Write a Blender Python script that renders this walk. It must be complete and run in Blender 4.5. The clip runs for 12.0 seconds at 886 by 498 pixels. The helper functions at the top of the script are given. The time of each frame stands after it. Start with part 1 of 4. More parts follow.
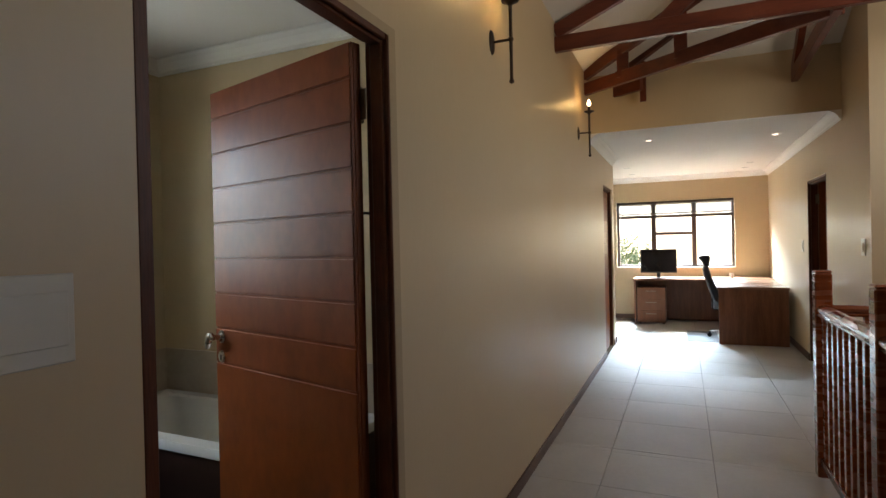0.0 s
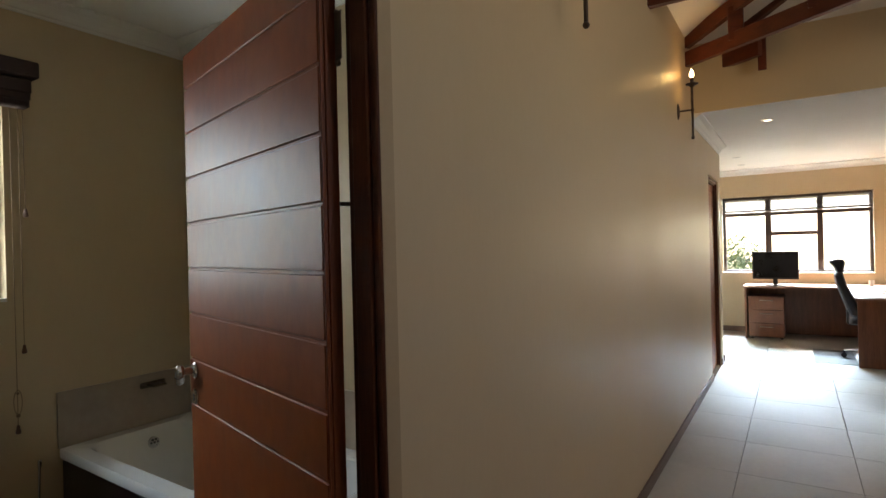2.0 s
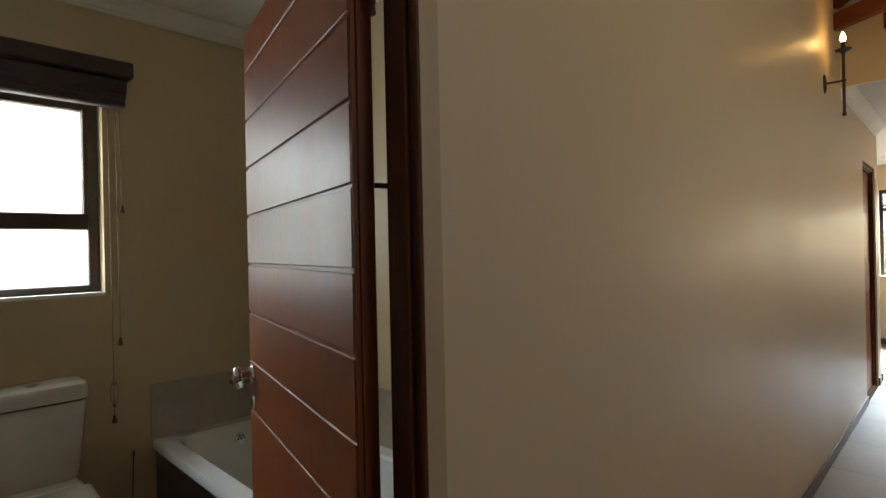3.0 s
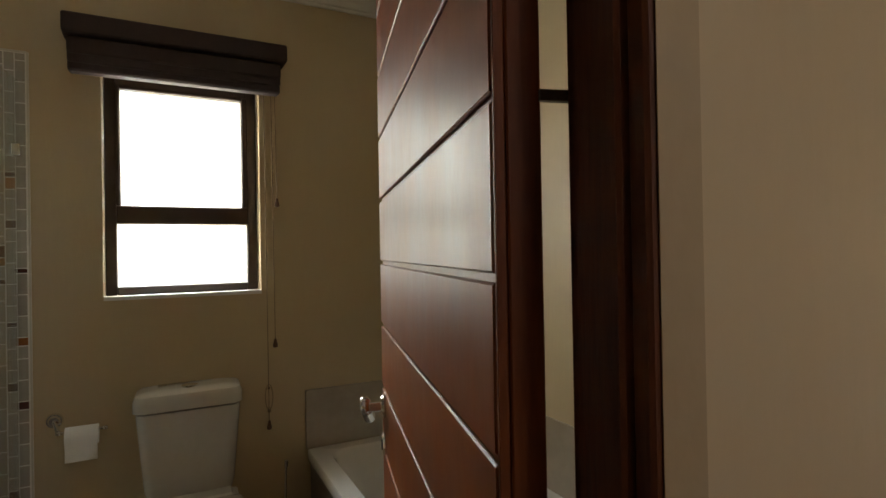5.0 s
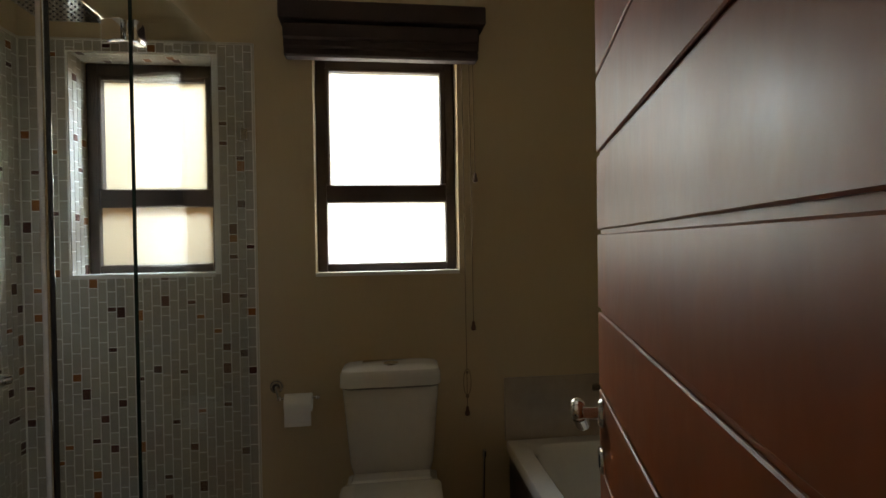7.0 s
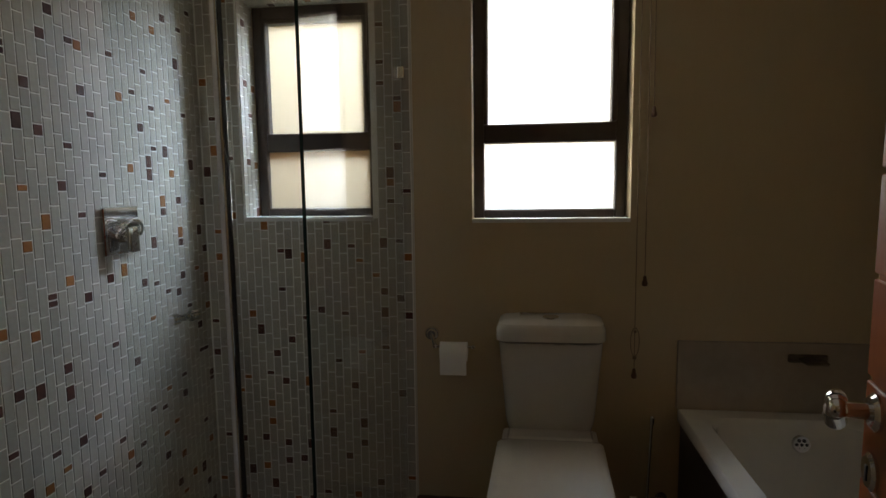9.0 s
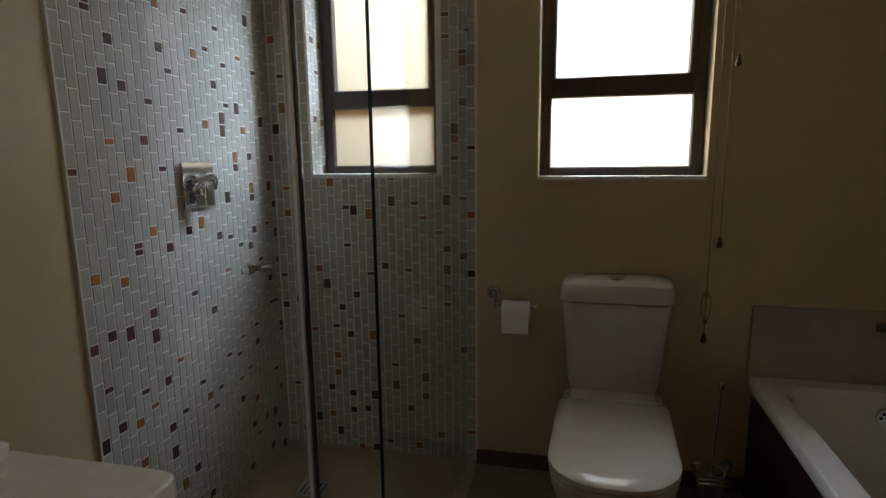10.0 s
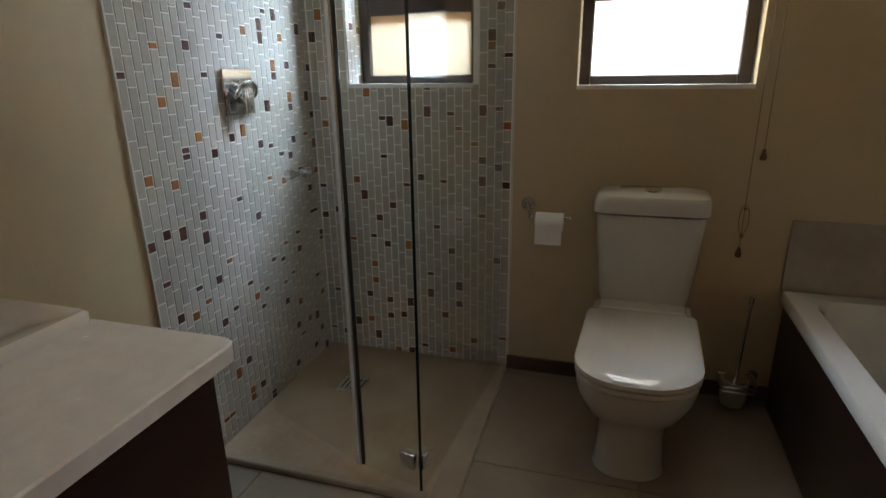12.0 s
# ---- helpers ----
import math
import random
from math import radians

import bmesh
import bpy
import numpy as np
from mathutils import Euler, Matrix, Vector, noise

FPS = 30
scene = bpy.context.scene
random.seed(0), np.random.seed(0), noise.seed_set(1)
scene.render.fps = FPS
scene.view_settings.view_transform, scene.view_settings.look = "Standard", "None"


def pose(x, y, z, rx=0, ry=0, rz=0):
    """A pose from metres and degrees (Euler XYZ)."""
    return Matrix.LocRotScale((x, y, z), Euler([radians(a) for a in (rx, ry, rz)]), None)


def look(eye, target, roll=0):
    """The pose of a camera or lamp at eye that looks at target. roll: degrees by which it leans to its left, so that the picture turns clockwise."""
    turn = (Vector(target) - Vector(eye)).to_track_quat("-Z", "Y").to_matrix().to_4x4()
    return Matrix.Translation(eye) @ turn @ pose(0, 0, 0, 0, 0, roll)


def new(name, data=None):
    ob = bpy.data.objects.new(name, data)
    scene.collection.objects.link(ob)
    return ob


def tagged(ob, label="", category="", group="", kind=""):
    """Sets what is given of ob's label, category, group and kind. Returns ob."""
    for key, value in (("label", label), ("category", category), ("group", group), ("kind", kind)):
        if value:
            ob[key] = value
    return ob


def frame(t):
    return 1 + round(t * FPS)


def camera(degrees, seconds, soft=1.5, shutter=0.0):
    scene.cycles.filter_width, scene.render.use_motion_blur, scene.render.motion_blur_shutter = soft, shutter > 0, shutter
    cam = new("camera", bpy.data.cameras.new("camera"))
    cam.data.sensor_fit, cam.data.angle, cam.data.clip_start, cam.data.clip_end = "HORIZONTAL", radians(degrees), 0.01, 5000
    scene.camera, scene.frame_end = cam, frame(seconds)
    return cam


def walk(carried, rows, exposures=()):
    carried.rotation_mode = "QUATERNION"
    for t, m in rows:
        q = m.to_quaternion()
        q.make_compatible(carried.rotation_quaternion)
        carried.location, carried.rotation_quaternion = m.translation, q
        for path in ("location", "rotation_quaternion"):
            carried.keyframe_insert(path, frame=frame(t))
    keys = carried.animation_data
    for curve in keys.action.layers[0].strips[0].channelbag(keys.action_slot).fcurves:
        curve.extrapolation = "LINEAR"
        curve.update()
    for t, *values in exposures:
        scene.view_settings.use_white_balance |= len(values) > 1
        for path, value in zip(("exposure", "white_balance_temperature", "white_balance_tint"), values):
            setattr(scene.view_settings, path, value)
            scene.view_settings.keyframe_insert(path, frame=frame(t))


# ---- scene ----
cam = camera(77.8, 12.0)
PATH = [
    (0, (0.859, -1.096, 1.377), (0.056, 0.736, 1.361), -1.3),
    (0.5, (0.853, -0.922, 1.371), (-0.002, 0.887, 1.361), -1.4),
    (1, (0.804, -0.736, 1.362), (-0.118, 1.039, 1.351), -1.4),
    (1.5, (0.747, -0.565, 1.375), (-0.239, 1.175, 1.366), -1.4),
    (2, (0.714, -0.421, 1.387), (-0.365, 1.263, 1.383), -1.4),
    (2.5, (0.676, -0.278, 1.384), (-0.541, 1.309, 1.382), -1.4),
    (3, (0.642, -0.159, 1.373), (-0.743, 1.284, 1.375), -1.2),
    (5, (0.255, 0.165, 1.362), (-1.511, 1.105, 1.373), -1.0),
    (5.5, (0.194, 0.217, 1.36), (-1.644, 1.004, 1.372), -1.0),
    (6, (0.148, 0.250, 1.345), (-1.762, 0.854, 1.358), -0.9),
    (6.5, (0.091, 0.255, 1.337), (-1.868, 0.66, 1.335), -0.8),
    (7, (0.023, 0.219, 1.326), (-1.959, 0.484, 1.301), -0.9),
    (9, (-0.138, 0.132, 1.321), (-2.108, -0.097, 1.108), -0.7),
    (9.5, (-0.146, 0.117, 1.304), (-2.094, -0.22, 1.037), -0.7),
    (10, (-0.142, 0.107, 1.294), (-2.065, -0.325, 0.955), -0.7),
    (10.5, (-0.133, 0.097, 1.283), (-2.033, -0.373, 0.871), -0.7),
    (11, (-0.122, 0.101, 1.272), (-1.996, -0.403, 0.787), -0.7),
    (11.5, (-0.112, 0.113, 1.264), (-1.96, -0.415, 0.712), -0.7),
    (12, (-0.097, 0.122, 1.254), (-1.923, -0.422, 0.647), -0.8),
]
EXPOSURES = [(0, 2.5, 7000, 13), (2.5, 2.45, 7200, 13), (5, 2.5, 8600, 16), (6, 2.35, 8550, 16.5), (7, 1.8, 8500, 17), (7.8, 1.5, 8200, 17), (9, 1.5, 8000, 20), (10, 1.7, 7900, 20), (11, 2.05, 7800, 19), (12, 2.5, 7700, 19)]
walk(cam, [(t, look(eye, target, roll)) for t, eye, target, roll in PATH], EXPOSURES)

# world, sun, large lights
SUN_ELEV, SUN_AZ = radians(50), radians(12)      # azimuth from +y towards +x
world = bpy.data.worlds.new("sky")
scene.world = world
world.use_nodes = True
wn = world.node_tree.nodes
sky = wn.new("ShaderNodeTexSky")
sky.sky_type, sky.sun_disc = "NISHITA", False
sky.sun_elevation, sky.sun_rotation = SUN_ELEV, SUN_AZ
wn["Background"].inputs["Strength"].default_value = 0.15
world.node_tree.links.new(sky.outputs[0], wn["Background"].inputs["Color"])


def lamp(name, kind, eye, target, energy, color, size=(1, 1)):
    data = bpy.data.lights.new(name, kind)
    data.energy, data.color = energy, color
    if kind == "AREA":
        data.shape, data.size, data.size_y = "RECTANGLE", size[0], size[1]
    ob = new(name, data)
    ob.matrix_world = look(eye, target)
    return ob


sun_dir = Vector((math.sin(SUN_AZ) * math.cos(SUN_ELEV), math.cos(SUN_AZ) * math.cos(SUN_ELEV), math.sin(SUN_ELEV)))
sun = lamp("sun", "SUN", sun_dir * 20, (0, 0, 0), 5.0, (1.0, 0.93, 0.82))
sun.data.angle = radians(0.5)
BX = -2.27                                        # bathroom window wall
lamp("window_light_bath", "AREA", (BX - 0.16, 0.298, 1.66), (0, 0.298, 1.62), 1.9, (0.84, 0.93, 1.0), (0.56, 0.88))
lamp("window_light_shower", "AREA", (BX - 0.62, -0.20, 2.22), (BX - 0.22, -1.14, 1.55), 26.0, (0.44, 0.69, 1.0), (0.34, 0.70))
# soft fill added at an assumed stairwell window, out of view
lamp("window_light_stair", "AREA", (3.55, 1.7, 2.5), (0.7, 4.6, 2.5), 4.5, (1.0, 0.94, 0.86), (1.3, 1.0))


lamp("window_light_office", "AREA", (0.72, 10.12, 2.50), (0.9, 3.0, 1.0), 540, (0.60, 0.81, 1.0), (2.2, 0.9))


# ---------------------------------------------------------------- materials
def nodes_of(name):
    m = bpy.data.materials.new(name)
    m.use_nodes = True
    return m, m.node_tree.nodes, m.node_tree.links, m.node_tree.nodes["Principled BSDF"]


def mat(name, c1, c2=None, rough=0.5, scale=3.0, fine=60.0, bump=0.05, metal=0.0, coat=0.0, stretch=(1, 1, 1),
        rvar=0.05, vary=0.0, spec=0.5, detail=4, fine_amt=0.25):
    """Two scales of noise between two colours, with fine relief."""
    m, n, l, b = nodes_of(name)
    c2 = c2 or tuple(min(1, v * 1.12) for v in c1)
    tc, mp = n.new("ShaderNodeTexCoord"), n.new("ShaderNodeMapping")
    mp.inputs["Scale"].default_value = stretch
    l.new(tc.outputs["Object"], mp.inputs["Vector"])
    a, f = n.new("ShaderNodeTexNoise"), n.new("ShaderNodeTexNoise")
    a.inputs["Scale"].default_value, f.inputs["Scale"].default_value = scale, fine
    a.inputs["Detail"].default_value = detail
    l.new(mp.outputs[0], a.inputs["Vector"]), l.new(mp.outputs[0], f.inputs["Vector"])
    mixf = n.new("ShaderNodeMix")
    mixf.inputs["Factor"].default_value = fine_amt
    l.new(a.outputs["Fac"], mixf.inputs["A"]), l.new(f.outputs["Fac"], mixf.inputs["B"])
    ramp = n.new("ShaderNodeValToRGB")
    ramp.color_ramp.elements[0].position, ramp.color_ramp.elements[1].position = 0.35, 0.65
    ramp.color_ramp.elements[0].color, ramp.color_ramp.elements[1].color = (*c1, 1), (*c2, 1)
    l.new(mixf.outputs["Result"], ramp.inputs["Fac"])
    col = ramp.outputs["Color"]
    if vary:
        oi, hs, mr = n.new("ShaderNodeObjectInfo"), n.new("ShaderNodeHueSaturation"), n.new("ShaderNodeMapRange")
        mr.inputs["To Min"].default_value, mr.inputs["To Max"].default_value = 1 - vary, 1 + vary
        l.new(oi.outputs["Random"], mr.inputs["Value"])
        l.new(mr.outputs[0], hs.inputs["Value"]), l.new(col, hs.inputs["Color"])
        col = hs.outputs["Color"]
    l.new(col, b.inputs["Base Color"])
    rr = n.new("ShaderNodeMapRange")
    rr.inputs["To Min"].default_value, rr.inputs["To Max"].default_value = rough - rvar, rough + rvar
    l.new(a.outputs["Fac"], rr.inputs["Value"]), l.new(rr.outputs[0], b.inputs["Roughness"])
    b.inputs["Metallic"].default_value, b.inputs["Coat Weight"].default_value = metal, coat
    b.inputs["Specular IOR Level"].default_value = spec
    if bump:
        bp = n.new("ShaderNodeBump")
        bp.inputs["Strength"].default_value, bp.inputs["Distance"].default_value = bump, 0.01
        l.new(f.outputs["Fac"], bp.inputs["Height"]), l.new(bp.outputs[0], b.inputs["Normal"])
    return m


def glass(name, tint=(0.95, 0.98, 0.97), rough=0.0):
    m, n, l, b = nodes_of(name)
    b.inputs["Base Color"].default_value = (*tint, 1)
    b.inputs["Transmission Weight"].default_value = 1.0
    b.inputs["Roughness"].default_value, b.inputs["IOR"].default_value = rough, 1.45
    return m


def thin_glass(name, tint, gloss=0.05):
    """A thin pane: straight through, with a mirror share that grows at grazing angles."""
    m = bpy.data.materials.new(name)
    m.use_nodes = True
    n, l = m.node_tree.nodes, m.node_tree.links
    n.clear()
    out, mx, tr, gl, lw = (n.new("ShaderNode" + k) for k in ("OutputMaterial", "MixShader", "BsdfTransparent", "BsdfGlossy", "LayerWeight"))
    pw, ma = n.new("ShaderNodeMath"), n.new("ShaderNodeMath")
    pw.operation, ma.operation = "POWER", "MULTIPLY_ADD"
    pw.inputs[1].default_value, ma.inputs[1].default_value, ma.inputs[2].default_value = 5.0, 0.96, gloss
    l.new(lw.outputs["Facing"], pw.inputs[0]), l.new(pw.outputs[0], ma.inputs[0])
    tr.inputs["Color"].default_value = (*tint, 1)
    gl.inputs["Roughness"].default_value = 0.01
    l.new(ma.outputs[0], mx.inputs[0]), l.new(tr.outputs[0], mx.inputs[1]), l.new(gl.outputs[0], mx.inputs[2])
    l.new(mx.outputs[0], out.inputs["Surface"])
    return m


def frosted(name, tint):
    m = bpy.data.materials.new(name)
    m.use_nodes = True
    n, l = m.node_tree.nodes, m.node_tree.links
    n.clear()
    out, mx, tr, gl = (n.new("ShaderNode" + k) for k in ("OutputMaterial", "MixShader", "BsdfTranslucent", "BsdfGlossy"))
    mx.inputs[0].default_value = 0.05
    tr.inputs["Color"].default_value = (*tint, 1)
    gl.inputs["Roughness"].default_value = 0.3
    l.new(tr.outputs[0], mx.inputs[1]), l.new(gl.outputs[0], mx.inputs[2]), l.new(mx.outputs[0], out.inputs["Surface"])
    return m


def glow(name, color, strength):
    m, n, l, b = nodes_of(name)
    b.inputs["Emission Color"].default_value, b.inputs["Emission Strength"].default_value = (*color, 1), strength
    b.inputs["Base Color"].default_value = (*color, 1)
    return m


M_WALL = mat("beige_paint", (0.52, 0.402, 0.252), (0.55, 0.427, 0.270), rough=0.44, scale=2.2, fine=45, bump=0.06, rvar=0.13, stretch=(1, 1, 0.3))
M_STRIP = mat("darker_beige", (0.38, 0.28, 0.165), (0.43, 0.32, 0.195), rough=0.5, scale=2.2, fine=45, bump=0.06, rvar=0.1)
M_WHITE = mat("ceiling_paint", (0.74, 0.72, 0.68), (0.79, 0.77, 0.73), rough=0.75, scale=1.5, fine=90, bump=0.03)
M_WOOD = mat("stained_wood", (0.16, 0.038, 0.014), (0.26, 0.070, 0.026), rough=0.27, scale=2.5, fine=14, bump=0.04, coat=0.35,
             stretch=(1, 1, 9), rvar=0.08, fine_amt=0.35)
M_DOORW = mat("door_veneer", (0.18, 0.040, 0.009), (0.285, 0.069, 0.016), rough=0.38, scale=3.2, fine=16, bump=0.06, spec=0.26, detail=9,
              stretch=(1.6, 1, 1), rvar=0.16, fine_amt=0.3)
# door wood toned down: the hinge edge's shade is put into this colour
M_EDGESHADE = mat("shaded_edge_wood", (0.13, 0.031, 0.008), (0.20, 0.050, 0.013), spec=0.25, rough=0.55, scale=2.0, fine=20, bump=0.02, stretch=(12, 12, 1), fine_amt=0.4)
M_FRAMEW = mat("frame_wood", (0.062, 0.015, 0.005), (0.12, 0.031, 0.010), rough=0.48, scale=2.0, fine=20, bump=0.08, spec=0.3,
               stretch=(12, 12, 1), rvar=0.08, fine_amt=0.4)
M_BEAM = mat("beam_wood", (0.085, 0.016, 0.007), (0.155, 0.033, 0.013), rough=0.38, scale=2.5, fine=16, bump=0.1, stretch=(1, 6, 6), rvar=0.1)
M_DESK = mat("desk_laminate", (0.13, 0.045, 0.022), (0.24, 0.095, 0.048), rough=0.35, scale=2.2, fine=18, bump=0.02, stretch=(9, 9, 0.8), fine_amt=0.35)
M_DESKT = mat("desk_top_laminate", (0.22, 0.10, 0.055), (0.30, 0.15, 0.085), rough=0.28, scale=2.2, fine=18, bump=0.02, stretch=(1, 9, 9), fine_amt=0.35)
M_TILE = mat("floor_tile", (0.45, 0.43, 0.40), (0.52, 0.50, 0.465), spec=0.35, rough=0.54, scale=2.5, fine=40, bump=0.02, vary=0.05, rvar=0.05)
M_GROUT = mat("grout", (0.13, 0.12, 0.11), rough=0.9, scale=8, fine=200, bump=0.1)
M_BTILE = mat("bath_floor_tile", (0.25, 0.20, 0.15), (0.31, 0.25, 0.19), rough=0.4, scale=3, fine=40, bump=0.02, vary=0.05)
M_SHFLOOR = mat("shower_screed", (0.36, 0.255, 0.165), (0.48, 0.365, 0.25), rough=0.45, scale=4, fine=50, bump=0.05)
M_MOS = mat("mosaic_grey", (0.37, 0.34, 0.295), (0.46, 0.425, 0.37), spec=0.22, rough=0.55, scale=6, fine=80, bump=0.03, vary=0.09)
M_MOSB = mat("mosaic_brown", (0.075, 0.028, 0.024), (0.13, 0.052, 0.038), spec=0.15, rough=0.35, scale=20, fine=120, bump=0.02, vary=0.3, coat=0.0)
M_MOSO = mat("mosaic_amber", (0.28, 0.10, 0.028), (0.40, 0.155, 0.045), spec=0.15, rough=0.35, scale=20, fine=120, bump=0.02, vary=0.25, coat=0.0)
M_MGROUT = mat("mosaic_grout", (0.74, 0.72, 0.67), rough=0.85, scale=9, fine=220, bump=0.1)
M_SKIRT = mat("skirting_wood", (0.09, 0.045, 0.03), (0.13, 0.065, 0.042), rough=0.4, scale=3, fine=30, stretch=(1, 1, 8))
M_DARK = mat("espresso_laminate", (0.022, 0.010, 0.008), (0.035, 0.016, 0.012), rough=0.3, scale=3, fine=40, stretch=(1, 1, 8))
M_WIN = mat("window_paint", (0.045, 0.028, 0.022), (0.065, 0.040, 0.030), rough=0.45, scale=5, fine=60)
M_BLIND = mat("blind_fabric", (0.035, 0.018, 0.016), (0.055, 0.028, 0.024), rough=0.7, scale=8, fine=300, bump=0.2)
M_CERAM = mat("ceramic", (0.60, 0.575, 0.525), (0.65, 0.625, 0.575), rough=0.12, scale=2, fine=30, bump=0.0, coat=0.5)
M_ACRYL = mat("bath_acrylic", (0.68, 0.66, 0.62), (0.72, 0.70, 0.66), rough=0.15, scale=2, fine=30, bump=0.0, coat=0.4)
M_STONE = mat("counter_stone", (0.66, 0.63, 0.58), (0.72, 0.69, 0.64), rough=0.25, scale=30, fine=260, bump=0.01)
M_CHROME = mat("chrome", (0.72, 0.73, 0.74), (0.78, 0.79, 0.80), rough=0.09, metal=1.0, bump=0.0, rvar=0.03)
M_STEEL = mat("brushed_steel", (0.50, 0.49, 0.47), (0.58, 0.57, 0.55), rough=0.3, metal=1.0, bump=0.02, rvar=0.05)
M_BRONZE = mat("aged_bronze", (0.14, 0.11, 0.085), (0.24, 0.19, 0.145), rough=0.42, metal=0.8, scale=20, bump=0.05)
M_IRON = mat("wrought_iron", (0.045, 0.030, 0.024), (0.08, 0.055, 0.04), rough=0.45, metal=0.6, scale=25, fine=150, bump=0.15)
M_PLASTIC = mat("white_plastic", (0.58, 0.55, 0.47), (0.62, 0.59, 0.51), rough=0.35, bump=0.0)
M_CREAM = mat("stone_tile", (0.34, 0.27, 0.20), (0.42, 0.34, 0.26), rough=0.3, scale=3.5, fine=30, bump=0.01)
M_BLACK = mat("black_plastic", (0.010, 0.010, 0.012), (0.018, 0.018, 0.020), rough=0.3, bump=0.02)
M_SCREEN = mat("screen", (0.012, 0.012, 0.014), (0.016, 0.016, 0.018), rough=0.15, bump=0.0)
M_LEATHER = mat("black_leather", (0.016, 0.017, 0.024), (0.03, 0.032, 0.04), rough=0.38, scale=10, fine=180, bump=0.2)
M_PAPER = mat("tissue_paper", (0.80, 0.79, 0.76), rough=0.9, fine=250, bump=0.15)
M_CORD = mat("blind_cord", (0.20, 0.14, 0.09), rough=0.7, fine=300)
M_KNOB = mat("toggle_wood", (0.10, 0.04, 0.02), rough=0.4, fine=100)
M_RUBBER = mat("black_rubber", (0.012, 0.011, 0.010), rough=0.6, fine=100)
M_GRASS = mat("dry_grass", (0.30, 0.27, 0.15), (0.40, 0.35, 0.22), rough=0.9, scale=0.3, fine=8, bump=0.3)
M_LEAF = mat("leaf", (0.05, 0.09, 0.03), (0.11, 0.15, 0.06), rough=0.6, scale=2, fine=20)
M_PLASTER = mat("outside_plaster", (0.52, 0.40, 0.28), (0.60, 0.47, 0.34), rough=0.8, scale=2, fine=60, bump=0.2)
M_GLASS = thin_glass("window_glass", (0.98, 0.99, 0.985), 0.03)
M_SHGLASS = thin_glass("shower_glass", (0.955, 0.975, 0.965), 0.02)
M_EDGE = mat("glass_edge", (0.010, 0.022, 0.018), (0.02, 0.035, 0.03), rough=0.1, bump=0.0)
# opaque pale colour stands in for window reflections on the clear seal
M_SEAL = mat("seal_gleam", (0.6, 0.6, 0.58), (0.7, 0.7, 0.68), rough=0.2, bump=0.0)
M_FROST = frosted("frosted_glass", (0.88, 0.90, 0.87))
M_FROST2 = frosted("patterned_glass", (0.40, 0.31, 0.215))
M_BULB = glow("bulb_glow", (1.0, 0.72, 0.38), 3.0)
M_DOWN = glow("downlight_glow", (1.0, 0.90, 0.74), 0.8)


# ---------------------------------------------------------------- mesh helpers
def box(bm, x0, x1, y0, y1, z0, z1, bevel=0.0, seg=1, m=None):
    """Adds a box, its edges rounded by bevel; m moves it."""
    r = bmesh.ops.create_cube(bm, size=1.0)
    vs = r["verts"]
    for v in vs:
        v.co = Vector(((x0 + x1) / 2 + v.co.x * (x1 - x0), (y0 + y1) / 2 + v.co.y * (y1 - y0), (z0 + z1) / 2 + v.co.z * (z1 - z0)))
    if bevel:
        es = list({e for v in vs for e in v.link_edges})
        r = bmesh.ops.bevel(bm, geom=es, offset=bevel, segments=seg, profile=0.5, affect="EDGES")
        vs = list({v for f in r["faces"] for v in f.verts} | {v for v in vs if v.is_valid})
    if m is not None:
        bmesh.ops.transform(bm, matrix=m, verts=vs)
    return bm


def boxes(*args, bevel=0.0):
    bm = bmesh.new()
    for a in args:
        box(bm, *a, bevel=bevel)
    return bm


def rod(bm, a, b, r, r2=None, seg=16):
    """A round rod from a to b."""
    a, b = Vector(a), Vector(b)
    res = bmesh.ops.create_cone(bm, cap_ends=True, segments=seg, radius1=r, radius2=r if r2 is None else r2, depth=(b - a).length)
    m = Matrix.Translation((a + b) / 2) @ (b - a).to_track_quat("Z", "Y").to_matrix().to_4x4()
    bmesh.ops.transform(bm, matrix=m, verts=res["verts"])
    return bm


def ball(bm, c, r, sz=(1, 1, 1), seg=16):
    res = bmesh.ops.create_uvsphere(bm, u_segments=seg, v_segments=seg // 2 + 2, radius=r)
    bmesh.ops.transform(bm, matrix=Matrix.Translation(c) @ Matrix.Diagonal((*sz, 1)), verts=res["verts"])
    return bm


def beam(bm, a, b, w, h, bevel=0.004):
    """A squared timber from a to b (centre line), w wide, h deep."""
    a, b = Vector(a), Vector(b)
    d = b - a
    q = d.to_track_quat("X", "Z").to_matrix().to_4x4()
    return box(bm, -d.length / 2, d.length / 2, -w / 2, w / 2, -h / 2, h / 2, bevel, 1, Matrix.Translation((a + b) / 2) @ q)


def lathe(bm, prof, c=(0, 0, 0), seg=24, m=None):
    """Turns a profile of (radius, z) round the z axis at c."""
    rings = []
    for r, z in prof:
        rings.append([bm.verts.new((c[0] + r * math.cos(2 * math.pi * i / seg), c[1] + r * math.sin(2 * math.pi * i / seg), c[2] + z)) for i in range(seg)])
    for p, q in zip(rings, rings[1:]):
        for i in range(seg):
            bm.faces.new((p[i], p[(i + 1) % seg], q[(i + 1) % seg], q[i]))
    bm.faces.new(rings[0][::-1]), bm.faces.new(rings[-1])
    if m is not None:
        bmesh.ops.transform(bm, matrix=m, verts=[v for r in rings for v in r])
    return bm


